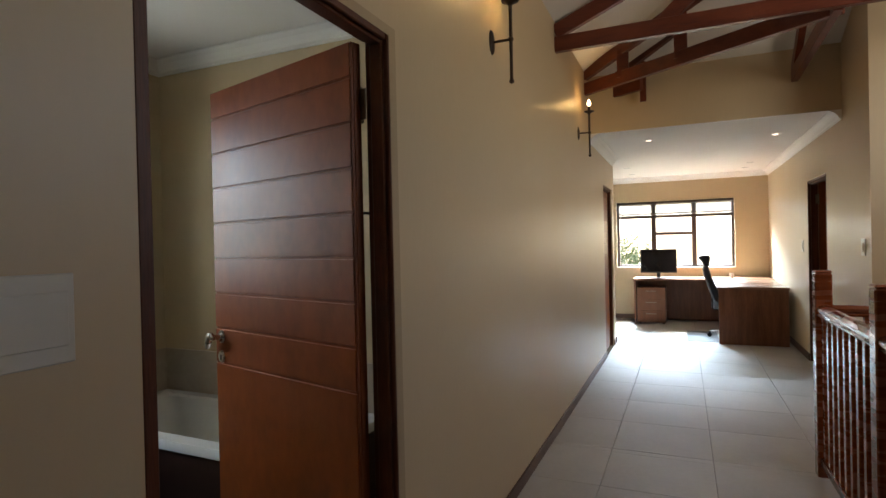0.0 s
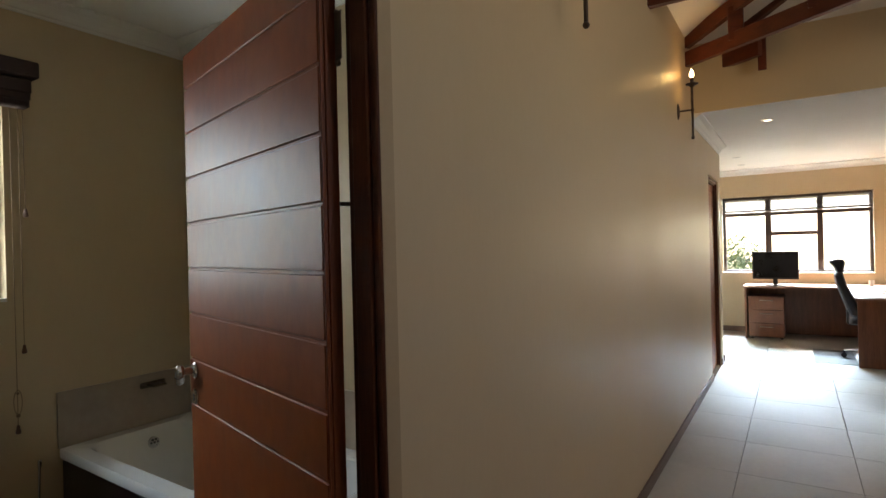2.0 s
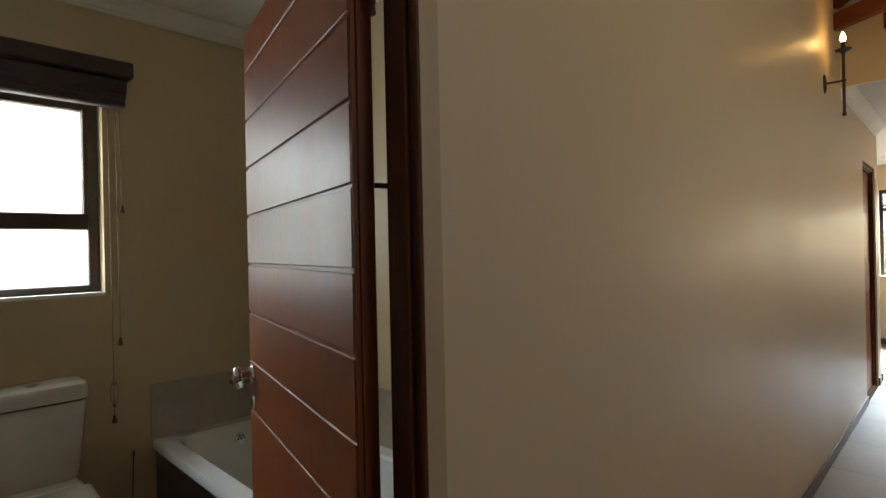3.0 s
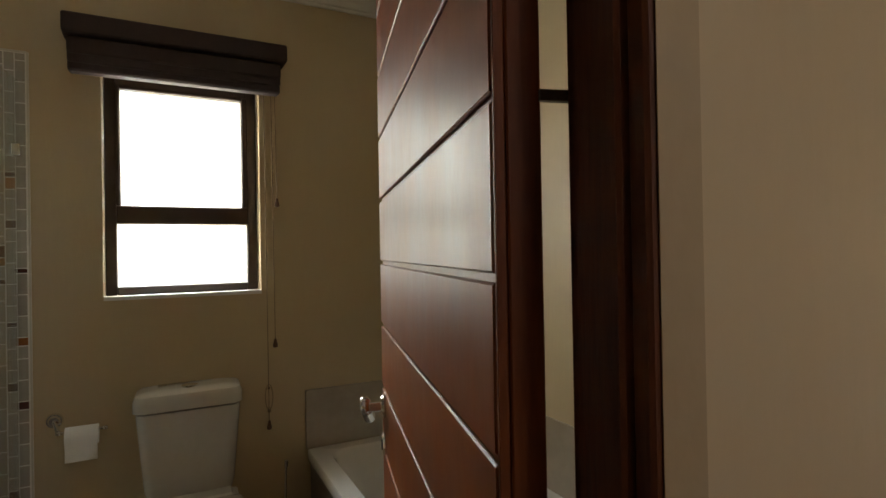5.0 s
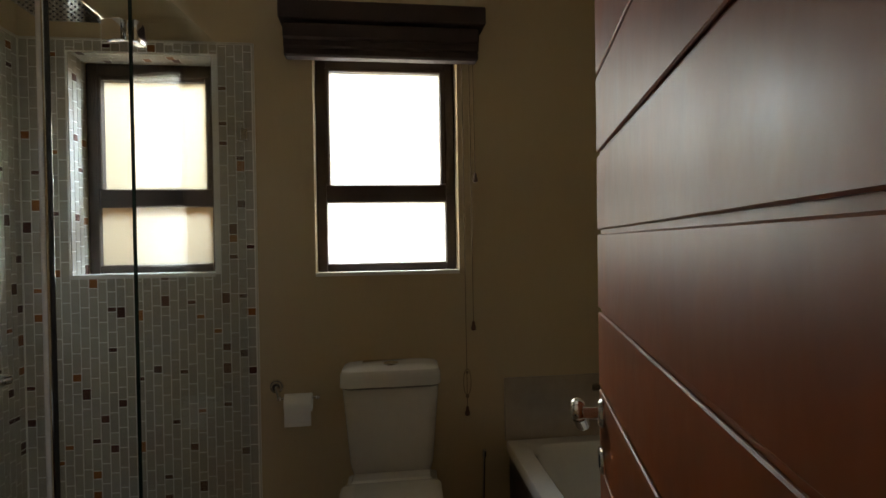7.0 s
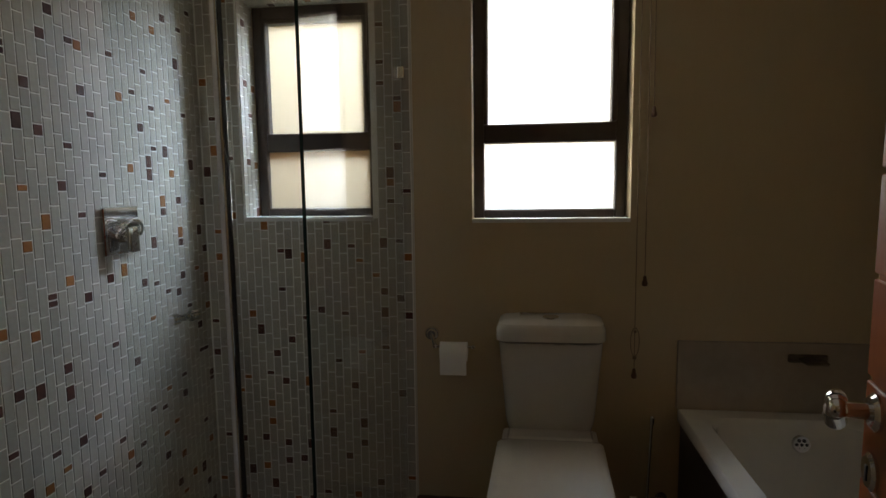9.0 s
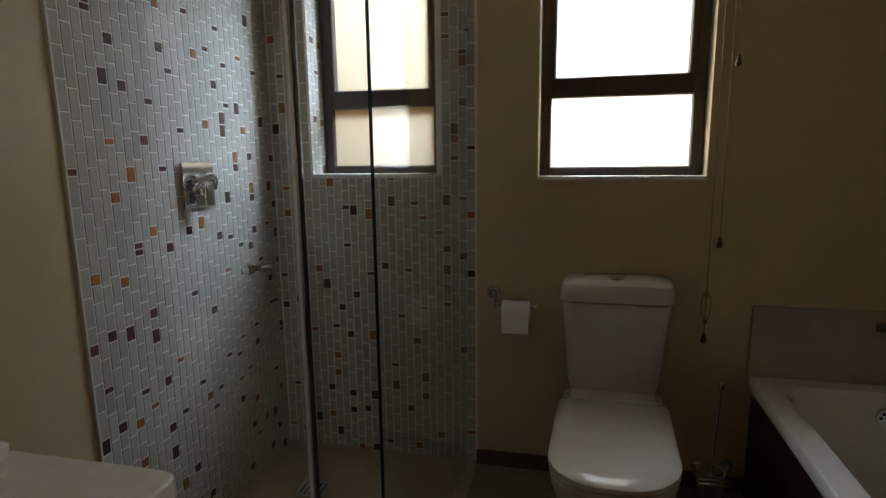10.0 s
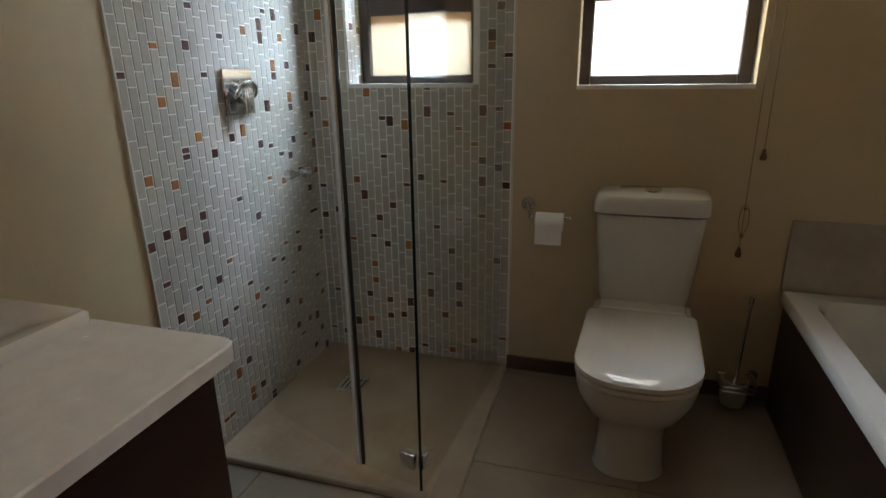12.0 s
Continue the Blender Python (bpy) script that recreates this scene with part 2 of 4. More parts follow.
def loft(bm, loops, close=True):
    """Skins equal loops of points; caps both ends."""
    rings = [[bm.verts.new(p) for p in lp] for lp in loops]
    n = len(rings[0])
    for p, q in zip(rings, rings[1:]):
        for i in range(n):
            bm.faces.new((p[i], p[(i + 1) % n], q[(i + 1) % n], q[i]))
    if close:
        bm.faces.new(rings[0][::-1]), bm.faces.new(rings[-1])
    return bm


def rrect(x0, x1, y0, y1, z, r, n=6):
    """A rounded rectangle as a loop of points; r: one radius, or four (x1y1, x0y1, x0y0, x1y0)."""
    rs = r if isinstance(r, tuple) else (r,) * 4
    pts = []
    for (sx, sy, a0), rr in zip(((1, 1, 0), (-1, 1, 90), (-1, -1, 180), (1, -1, 270)), rs):
        cx, cy = (x1 - rr if sx > 0 else x0 + rr), (y1 - rr if sy > 0 else y0 + rr)
        for i in range(n + 1):
            a = radians(a0 + 90 * i / n)
            pts.append((cx + rr * math.cos(a), cy + rr * math.sin(a), z))
    return pts


def part(name, bm, material, parent=None, label="", smooth=True, kind=""):
    """Links a bmesh (in world metres, or in the thing's own frame when the thing is marked local) as one mesh."""
    root = parent
    while root is not None and root.parent is not None:
        root = root.parent
    if root is not None and not root.get("own_frame"):
        bmesh.ops.translate(bm, vec=-root.location, verts=bm.verts)
    bmesh.ops.recalc_face_normals(bm, faces=bm.faces)
    me = bpy.data.meshes.new(name)
    bm.to_mesh(me)
    bm.free()
    me.materials.append(material)
    ob = new(name, me)
    ob.parent = parent
    if smooth:
        me.shade_smooth()
        me.set_sharp_from_angle(angle=radians(35))
    return tagged(ob, label, "", "", kind)


def thing(name, loc, label, category, group="", m=None):
    ob = new(name)
    ob.empty_display_size = 0.1
    ob.location = loc
    if m is not None:
        ob.matrix_basis = m
        ob["own_frame"] = 1
    return tagged(ob, label, category, group)


def structure(name, bm, material, label, smooth=False):
    return part(name, bm, material, None, label, smooth, "structure")


def wall_boxes(bm, axis, p0, p1, u0, u1, z0, z1, holes=()):
    """A wall between planes p0 and p1 of the axis, from u0 to u1, with holes (u0, u1, z0, z1)."""
    cuts = sorted({u0, u1, *[h[0] for h in holes], *[h[1] for h in holes]})
    for a, b in zip(cuts, cuts[1:]):
        hs = sorted([h for h in holes if h[0] < (a + b) / 2 < h[1]], key=lambda h: h[2])
        z = z0
        for h in hs + [(0, 0, z1, z1)]:
            if h[2] > z + 1e-4:
                if axis == "x":
                    box(bm, p0, p1, a, b, z, h[2])
                else:
                    box(bm, a, b, p0, p1, z, h[2])
            z = h[3]
    bmesh.ops.remove_doubles(bm, verts=bm.verts, dist=1e-5)
    inner = [f for f in bm.faces if any(g is not f and (g.calc_center_median() - f.calc_center_median()).length < 1e-4 for g in f.verts[0].link_faces)]
    return bm


# ---------------------------------------------------------------- sizes
WT = 0.09                                         # wall thickness
B_RIGHT, B_LEFT = 1.47, -1.10                     # bathroom side walls
B_CEIL = 2.60
DOOR = (-0.440, 0.505, 0.0, 2.085)
DOOR2 = (5.62, 6.42, 0.0, 2.05)
RDOOR = (5.20, 6.08, 0.0, 1.98)
FAR, RIGHT = 9.10, 2.12
EAVE, FLAT, BULK = 3.03, 2.46, 4.60
STAIR_X, STAIR_Y = 3.6, 3.85
BACK = -2.6
WINB, WINS = (0.0, 0.595, 1.205, 2.12), (-0.925, -0.39, 1.215, 2.085)
WINF = (-0.227, 1.635, 0.905, 2.045)

# ---------------------------------------------------------------- walls, ceilings
structure("wall_corridor", wall_boxes(bmesh.new(), "x", -WT, 0, BACK, 6.55, 0, 4.6, [DOOR, DOOR2]), M_WALL, "beige painted plaster wall with a satin sheen along the corridor")
structure("wall_bath_window", wall_boxes(bmesh.new(), "x", BX - 0.22, BX, B_LEFT - WT, B_RIGHT + WT, -0.1, B_CEIL + 0.1, [WINB, WINS]), M_WALL, "beige painted bathroom wall with two window openings")
structure("wall_bath_shower", boxes((BX, -WT, B_LEFT - WT, B_LEFT, -0.1, B_CEIL + 0.1)), M_WALL, "beige painted bathroom side wall beside the vanity")
structure("wall_bath_tub", boxes((BX, -WT, B_RIGHT, B_RIGHT + WT, -0.1, B_CEIL + 0.1)), M_WALL, "beige painted bathroom wall along the bathtub")
structure("ceiling_bath", boxes((BX, -WT, B_LEFT, B_RIGHT, B_CEIL, B_CEIL + 0.1)), M_WHITE, "white painted bathroom ceiling")
structure("wall_far", wall_boxes(bmesh.new(), "y", FAR, FAR + 0.22, -2.6, RIGHT + WT, -0.1, FLAT + 0.1, [WINF]), M_WALL, "beige painted end wall with a wide window")
structure("wall_right", wall_boxes(bmesh.new(), "x", RIGHT, RIGHT + WT, STAIR_Y, FAR, -0.1, 4.6, [RDOOR]), M_WALL, "beige painted wall with a doorway and light switches")
structure("wall_stair_end", boxes((RIGHT + WT, STAIR_X + WT, STAIR_Y, STAIR_Y + WT, -2.8, 4.6)), M_WALL, "beige painted wall at the end of the stairwell")
# the window opening is assumed and unseen, placed for the stair fill
structure("wall_stair_side", wall_boxes(bmesh.new(), "x", STAIR_X, STAIR_X + WT, BACK, STAIR_Y, -2.8, 4.6, [(1.0, 2.4, 1.95, 3.0)]), M_WALL, "beige painted stairwell wall with an assumed, unseen window opening")
structure("wall_back", boxes((-WT, STAIR_X + WT, BACK - WT, BACK, -2.8, 4.6)), M_WALL, "plain beige wall behind the corridor")
structure("wall_office_left", boxes((-2.6, -2.6 + WT, 6.55 + WT, FAR, -0.1, FLAT + 0.1)), M_WALL, "plain beige side wall of the office corner")
structure("wall_office_return", boxes((-2.6, 0, 6.55, 6.55 + WT, -0.1, FLAT + 0.1)), M_WALL, "beige return wall at the end of the corridor")
structure("bulkhead", boxes((0, RIGHT, BULK, BULK + 0.12, FLAT, 4.6)), M_WALL, "beige painted bulkhead above the lower flat ceiling")
structure("ceiling_flat", boxes((-2.6 + WT, RIGHT, BULK + 0.12, FAR, FLAT, FLAT + 0.1), (0, RIGHT, BULK, BULK + 0.12, FLAT - 0.004, FLAT)), M_WHITE, "flat white ceiling over the office corner")
structure("wall_side_room", boxes((RIGHT + WT, 4.2, 4.6, 4.7, 0, 2.6), (4.2, 4.3, 4.6, FAR, 0, 2.6), (RIGHT + WT, 4.2, FAR - 0.1, FAR, 0, 2.6)), M_WALL, "plain beige walls of the side room")
structure("ceiling_side_room", boxes((RIGHT + WT, 4.2, 4.7, FAR - 0.1, 2.5, 2.6)), M_WHITE, "white ceiling of the side room")

# hipped ceiling: rises from the corridor wall and from the bulkhead
RX, PITCH = 1.8, math.tan(radians(24))
RZ = EAVE + RX * PITCH


def sheet(pts, d=0.06):
    bm = bmesh.new()
    lo = [bm.verts.new(p) for p in pts]
    hi = [bm.verts.new((p[0], p[1], p[2] + d)) for p in pts]
    bm.faces.new(lo), bm.faces.new(hi[::-1])
    for i in range(len(pts)):
        bm.faces.new((lo[i], lo[i - 1], hi[i - 1], hi[i]))
    return bm


structure("ceiling_slope_left", sheet([(0, BACK, EAVE), (0, BULK, EAVE), (RX, BULK - RX, RZ), (RX, BACK, RZ)]), M_WHITE, "sloping white boarded ceiling rising from the corridor wall")
structure("ceiling_slope_hip", sheet([(0, BULK, EAVE), (2 * RX, BULK, EAVE), (RX, BULK - RX, RZ)]), M_WHITE, "white hipped ceiling slope rising from the bulkhead")
structure("ceiling_slope_right", sheet([(2 * RX, BACK, EAVE), (2 * RX, BULK, EAVE), (RX, BULK - RX, RZ), (RX, BACK, RZ)]), M_WHITE, "sloping white ceiling over the stairwell")


def cornice(name, runs, z, s, label):
    """Moulded strips along walls: (x0, y0, x1, y1, nx, ny), with the way into the room."""
    bm = bmesh.new()
    prof = [(0, 0), (s, 0), (s, -0.12 * s), (0.86 * s, -0.2 * s), (0.6 * s, -0.32 * s), (0.38 * s, -0.55 * s), (0.25 * s, -0.8 * s), (0.14 * s, -0.86 * s), (0.12 * s, -s), (0, -s)]
    for x0, y0, x1, y1, nx, ny in runs:
        a = [bm.verts.new((x0 + nx * u, y0 + ny * u, z + w)) for u, w in prof]
        b = [bm.verts.new((x1 + nx * u, y1 + ny * u, z + w)) for u, w in prof]
        for i in range(len(prof)):
            bm.faces.new((a[i - 1], a[i], b[i], b[i - 1]))
        bm.faces.new(a), bm.faces.new(b[::-1])
    ob = structure(name, bm, M_WHITE, label)
    return ob


cornice("cornice_bath", [(BX, B_LEFT, BX, B_RIGHT, 1, 0), (BX, B_RIGHT, -WT, B_RIGHT, 0, -1), (BX, B_LEFT, -WT, B_LEFT, 0, 1), (-WT, B_LEFT, -WT, B_RIGHT, -1, 0)], B_CEIL, 0.085, "white moulded cornice round the bathroom ceiling")
cornice("cornice_office", [(RIGHT, BULK, RIGHT, FAR, -1, 0), (-2.4, FAR, RIGHT, FAR, 0, -1), (0, BULK, 0, 6.55, 1, 0)], FLAT, 0.085, "white moulded cornice round the flat ceiling")

# floors
structure("floor_base", boxes((0, 1.667, BACK, 2.61, -0.2, -0.012), (0, STAIR_X, 2.61, STAIR_Y, -0.2, -0.012), (-2.6, RIGHT, 6.5, FAR, -0.2, -0.012), (0, RIGHT, STAIR_Y, 6.5, -0.2, -0.012), (RIGHT, 4.2, 4.6, FAR, -0.2, -0.012), (-WT, 0, *DOOR[:2], -0.2, 0.0)), M_GROUT, "grey grout bed under the corridor tiles")
structure("floor_stairwell", boxes((1.667, STAIR_X, BACK, 2.61, -2.9, -2.8)), M_TILE, "tiled floor at the bottom of the stairwell")
structure("wall_stair_lower", boxes((1.547, 1.647, BACK, 2.61, -2.8, -0.2), (1.647, STAIR_X, 2.61, 2.71, -2.8, -0.2)), M_WALL, "beige plastered side of the stairwell opening")
bath_floor = structure("floor_bath", boxes((BX, -WT, B_LEFT, B_RIGHT, -0.2, -0.010)), M_GROUT, "grout bed under the bathroom tiles")

# skirting
structure("baseboard", boxes((0, 0.012, BACK, DOOR[0], 0, 0.07), (0, 0.012, DOOR[1], DOOR2[0], 0, 0.07), (0, 0.012, DOOR2[1], 6.562, 0, 0.07),
                             (-0.6, 0.012, 6.67, 6.682, 0, 0.07), (-2.4, RIGHT, FAR - 0.012, FAR, 0, 0.08), (RIGHT - 0.012, RIGHT, RDOOR[1], FAR - 0.012, 0, 0.08),
                             (RIGHT - 0.012, RIGHT, STAIR_Y, RDOOR[0], 0, 0.08), (RIGHT, STAIR_X, STAIR_Y - 0.012, STAIR_Y, 0, 0.08), bevel=0.002), M_SKIRT, "dark wooden skirting board along the floor")
structure("baseboard_bath", boxes((BX, BX + 0.012, -0.235, 0.80, 0, 0.065), bevel=0.002), M_SKIRT, "dark wooden skirting behind the toilet")


# ---------------------------------------------------------------- windows
def window(name, wall_axis, plane, rect, depth, bars, label, pane_mat, panes, fr=0.045):
    """A painted timber window in an opening. bars: (u0, u1, z0, z1); panes: the same."""
    w = tagged(new(name), label, "window", "", "structure")
    u0, u1, z0, z1 = rect

    def b(bm, a0, a1, c0, c1, d0, d1, bevel=0.004):
        if wall_axis == "x":
            box(bm, plane + d0, plane + d1, a0, a1, c0, c1, bevel)
        else:
            box(bm, a0, a1, plane + d0, plane + d1, c0, c1, bevel)
    f = bmesh.new()
    g = 0.003
    for a in ((u0 + g, u0 + fr, z0 + g, z1 - g), (u1 - fr, u1 - g, z0 + g, z1 - g), (u0 + fr, u1 - fr, z0 + g, z0 + fr * 0.8), (u0 + fr, u1 - fr, z1 - fr * 1.2, z1 - g)):
        b(f, *a, depth - 0.03, depth + 0.03)
    part("window_frame", f, M_WIN, w)
    for a in bars:
        s = bmesh.new()
        b(s, *a[:4], depth - 0.026, depth + 0.026 + (a[4] if len(a) > 4 else 0))
        part("glazing_bar", s, M_WIN, w)
    for a in panes:
        s = bmesh.new()
        b(s, *a, depth - 0.003, depth + 0.003, 0)
        p = part("pane", s, pane_mat, w)
        p.visible_shadow = False
    return w


window("window_bath", "x", BX, WINB, -0.10,
       [(0.044, 0.553, 1.50, 1.575), (0.044, 0.06, 1.575, 2.065, 0.012), (0.53, 0.553, 1.575, 2.065, 0.012), (0.06, 0.53, 2.052, 2.068, 0.012)],
       "dark brown timber casement window with frosted panes above the toilet", M_FROST, [(0.04, 0.56, 1.235, 1.505), (0.05, 0.54, 1.57, 2.06)])
window("window_shower", "x", BX, WINS, -0.165,
       [(-0.88, -0.435, 1.49, 1.565), (-0.88, -0.862, 1.565, 2.03, 0.012), (-0.453, -0.435, 1.565, 2.03, 0.012), (-0.862, -0.453, 2.012, 2.03, 0.012)],
       "dark brown timber casement window with frosted panes inside the shower", M_FROST2, [(-0.885, -0.43, 1.245, 1.495), (-0.87, -0.44, 1.56, 2.02)])
window("window_far", "y", FAR, WINF, 0.10,
       [(0.345, 0.425, 0.94, 1.755), (0.99, 1.065, 0.94, 1.755), (0.425, 0.99, 1.455, 1.51), (0.345, 0.425, 1.81, 1.99), (0.99, 1.065, 1.81, 1.99), (-0.182, 1.59, 1.755, 1.81)],
       "wide brown timber window with several casements above the desk", M_GLASS, [(-0.185, 0.35, 0.935, 1.76), (0.42, 0.995, 0.935, 1.46), (0.42, 0.995, 1.505, 1.76), (1.06, 1.593, 0.935, 1.76), (-0.185, 0.35, 1.805, 1.995), (0.42, 0.995, 1.805, 1.995), (1.06, 1.593, 1.805, 1.995)])
structure("window_sill_bath", boxes((BX - 0.07, BX + 0.004, WINB[0], WINB[1], WINB[2] - 0.012, WINB[2] + 0.003)), M_WHITE, "white painted sill below the toilet window")
structure("window_sill_far", boxes((WINF[0], WINF[1], FAR - 0.004, FAR + 0.07, WINF[2] - 0.012, WINF[2] + 0.003)), M_WHITE, "white painted sill below the wide window")

# slatted blind drawn up at the head of the wide window
bl = thing("venetian_blind", (0.74, FAR + 0.03, 1.78), "dark slatted blind drawn up at the wide window", "blind")
part("headrail", boxes((-0.21, 1.62, FAR + 0.01, FAR + 0.055, 2.01, 2.04), bevel=0.003), M_WIN, bl)
part("bottom_rail", boxes((-0.21, 1.62, FAR + 0.01, FAR + 0.055, 1.815, 1.835), bevel=0.003), M_WIN, bl)
for i in range(9):
    b_ = bmesh.new()
    box(b_, -0.205, 1.615, -0.021, 0.021, -0.0016, 0.0016, 0, 1, Matrix.Translation((0, FAR + 0.032, 1.843 + i * 0.0195)) @ pose(0, 0, 0, -12))
    part("slat", b_, M_WIN, bl)


# ---------------------------------------------------------------- bathroom door
def door_frame(name, axis, plane0, plane1, rect, label, side=1):
    u0, u1, z0, z1 = rect
    w = tagged(new(name), label, "door frame", "", "structure")
    t, t0 = (0.058, 0.040) if side > 1 else (0.042, 0.042)
    for nm, a in (("jamb", (u0, u0 + t0, 0, z1)), ("jamb", (u1 - t, u1, 0, z1)), ("head", (u0 + t0, u1 - t, z1 - t, z1))):
        bm = bmesh.new()
        lo, hi = plane0, plane1
        mid = lo + 0.024
        for p0, p1, g in ((lo, mid, -0.014), (mid, hi - 0.018, 0.0), (hi - 0.018, hi, -0.008)):
            b0, b1, c0, c1 = a
            if nm == "jamb" and b0 == u0:
                b1 += g
            elif nm == "jamb":
                b0 -= g
            else:
                c0 -= g
            if axis == "x":
                box(bm, p0, p1, b0 + 0.001, b1 - 0.001, c0, c1, 0.003)
            else:
                box(bm, b0, b1, p0, p1, c0, c1, 0.003)
        part(nm, bm, M_FRAMEW, w)
    return w


door_frame("door_frame_bath", "x", -WT + 0.002, -0.001, (DOOR[0], DOOR[1], 0, DOOR[3]), "dark stained wooden door frame of the bathroom", 2)
# flat strip, 0.7 mm proud, in a darker beige than the wall
structure("door_margin", boxes((0.0, 0.0007, 0.464, 0.5075, 0, 2.055), (0.0, 0.0007, DOOR[0], 0.5075, 2.055, 2.087)), M_STRIP, "thin darker beige strip beside and above the bathroom door")
door_frame("door_frame_side", "x", -WT + 0.002, -0.012, DOOR2, "dark stained wooden door frame at the corridor's end")
door_frame("door_frame_office", "x", RIGHT, RIGHT + WT, RDOOR, "dark stained wooden door frame of the side room")


def lever_handle(parent, x, z, y, s):
    """A lever on a round rose, on the face at y, pointing along x; s: the way out of the face."""
    bm = rod(bmesh.new(), (x, y, z), (x, y + s * 0.004, z), 0.027, seg=28)
    rod(bm, (x, y + s * 0.004, z), (x, y + s * 0.009, z), 0.026, 0.021, 28)
    h = part("door_handle", bm, M_CHROME, parent, "curved chrome lever handle")
    bm = bmesh.new()
    rod(bm, (x, y, z), (x, y + s * 0.043, z), 0.0115, seg=20)
    pts = [(x - 0.003, y + s * 0.045, z)]
    for k in range(1, 13):
        u = k / 12
        pts.append((x - 0.003 + 0.066 * u, y + s * (0.045 - 0.014 * u * u), z + 0.012 * math.sin(math.pi * min(1, u * 1.5)) - 0.040 * u ** 2))
    rr_ = [0.0125 + 0.0025 * math.sin(math.pi * 0.5 * k / 12) for k in range(13)]
    for k in range(12):
        rod(bm, pts[k], pts[k + 1], rr_[k], rr_[k + 1], 18)
    ball(bm, pts[0], rr_[0])
    ball(bm, pts[-1], rr_[-1], (0.7, 1, 1))
    part("lever", bm, M_CHROME, h)
    bm = rod(bmesh.new(), (x, y, z - 0.085), (x, y + s * 0.004, z - 0.085), 0.026, seg=28)
    rod(bm, (x, y + s * 0.004, z - 0.085), (x, y + s * 0.008, z - 0.085), 0.025, 0.021, 28)
    k = part("keyhole_plate", bm, M_CHROME, parent, "round chrome keyhole plate")
    part("keyhole", boxes((x - 0.003, x + 0.003, min(y + s * 0.008, y + s * 0.0092), max(y + s * 0.008, y + s * 0.0092), z - 0.098, z - 0.076)), M_BLACK, k)


def plank_door(name, m, width, height, grooves, label, handle=True):
    """A leaf that hangs from its origin along +x; its face with the grooves looks to +y at y 0."""
    d = thing(name, (0, 0, 0), label, "door", "", m)
    st, g, dp, th = 0.003, 0.008, 0.006, 0.040
    part("core", boxes((0, width, -th, -dp, 0, height), bevel=0.0015), M_DOORW, d)
    part("face_lipping", boxes((-0.004, 0.0, -dp - 0.004, -0.001, 0, height), bevel=0.0008), M_EDGESHADE, d)
    # thin strip added over the hinge edge to carry its painted shade
    part("edge_lipping", boxes((-0.006, 0.0, -th, -dp - 0.005, 0, height), bevel=0.0015), M_EDGESHADE, d)
    zs = [0.0] + sorted(grooves) + [height]
    for a, b in zip(zs, zs[1:]):
        part("plank", boxes((st, width, -dp, 0, a + (g / 2 if a else 0), b - (g / 2 if b < height else 0)), bevel=0.002), M_DOORW, d)
    for z in (0.22, height - 0.56, height - 0.198):
        h = part("hinge", boxes((-0.002, 0.0, -0.034, -0.004, z - 0.05, z + 0.05), (-0.034, -0.002, -0.0375, -0.036, z - 0.05, z + 0.05)) if z > 1.6 or z < 1 else boxes((-0.010, -0.004, -0.070, -0.038, z + 0.006, z + 0.015)), M_BRONZE if z > 1.6 or z < 1 else M_IRON, d, "aged bronze butt hinge" if z > 1.6 or z < 1 else "thin dark iron door stay")
        if 1 < z < 1.6:
            continue
        bm = bmesh.new()
        rod(bm, (-0.006, -0.042, z - 0.05), (-0.006, -0.042, z + 0.05), 0.006)
        for k in (-1, 1):
            ball(bm, (-0.006, -0.042, z + k * 0.053), 0.007)
        part("knuckle", bm, M_BRONZE, h)
    if handle:
        lever_handle(d, width - 0.05, 1.006, 0, 1)
    return d


GROOVES = [0.895 + 0.1457 * i for i in range(8)]
leaf = plank_door("bathroom_door", Matrix.Translation((-0.111, 0.405, 0.008)) @ pose(0, 0, 0, 0, 0, 164.3), 0.886, 2.027, GROOVES, "open red-brown wooden door with horizontal planks and a chrome lever")
plank_door("side_door", Matrix.Translation((-WT + 0.045, DOOR2[1] - 0.045, 0.008)) @ pose(0, 0, 0, 0, 0, -90), 0.70, 1.99, GROOVES, "closed red-brown wooden door at the corridor's end", False)
plank_door("office_door", Matrix.Translation((RIGHT + WT, RDOOR[1] - 0.05, 0.008)) @ pose(0, 0, 0, 0, 0, 4), 0.80, 1.97, GROOVES, "open red-brown wooden door into the side room", False)


# ---------------------------------------------------------------- bathroom things
FB = 0.0
# toilet
TY = 0.302
to = thing("toilet", (BX, TY, FB), "white ceramic close-coupled toilet with a closed lid against the wall", "toilet")


def tk(x, w, z, r):
    """A plan loop of the cistern: its back at the wall, its front at x."""
    return rrect(BX + 0.005, x, TY - w, TY + w, z, (r, 0.012, 0.012, r))


bm = bmesh.new()
loft(bm, [tk(BX + 0.12, 0.155, 0.41, 0.03), tk(BX + 0.14, 0.165, 0.46, 0.035), tk(BX + 0.165, 0.188, 0.75, 0.04), tk(BX + 0.165, 0.188, 0.762, 0.04)])
part("cistern", bm, M_CERAM, to)
bm = bmesh.new()
loft(bm, [tk(BX + 0.168, 0.19, 0.766, 0.04), tk(BX + 0.178, 0.198, 0.772, 0.045), tk(BX + 0.176, 0.197, 0.815, 0.045), tk(BX + 0.168, 0.190, 0.832, 0.045), tk(BX + 0.150, 0.172, 0.840, 0.04), tk(BX + 0.10, 0.12, 0.843, 0.02)])
lid = part("cistern_lid", bm, M_CERAM, to)
bm = bmesh.new()
rod(bm, (BX + 0.09, TY, 0.841), (BX + 0.09, TY, 0.847), 0.030, seg=28)
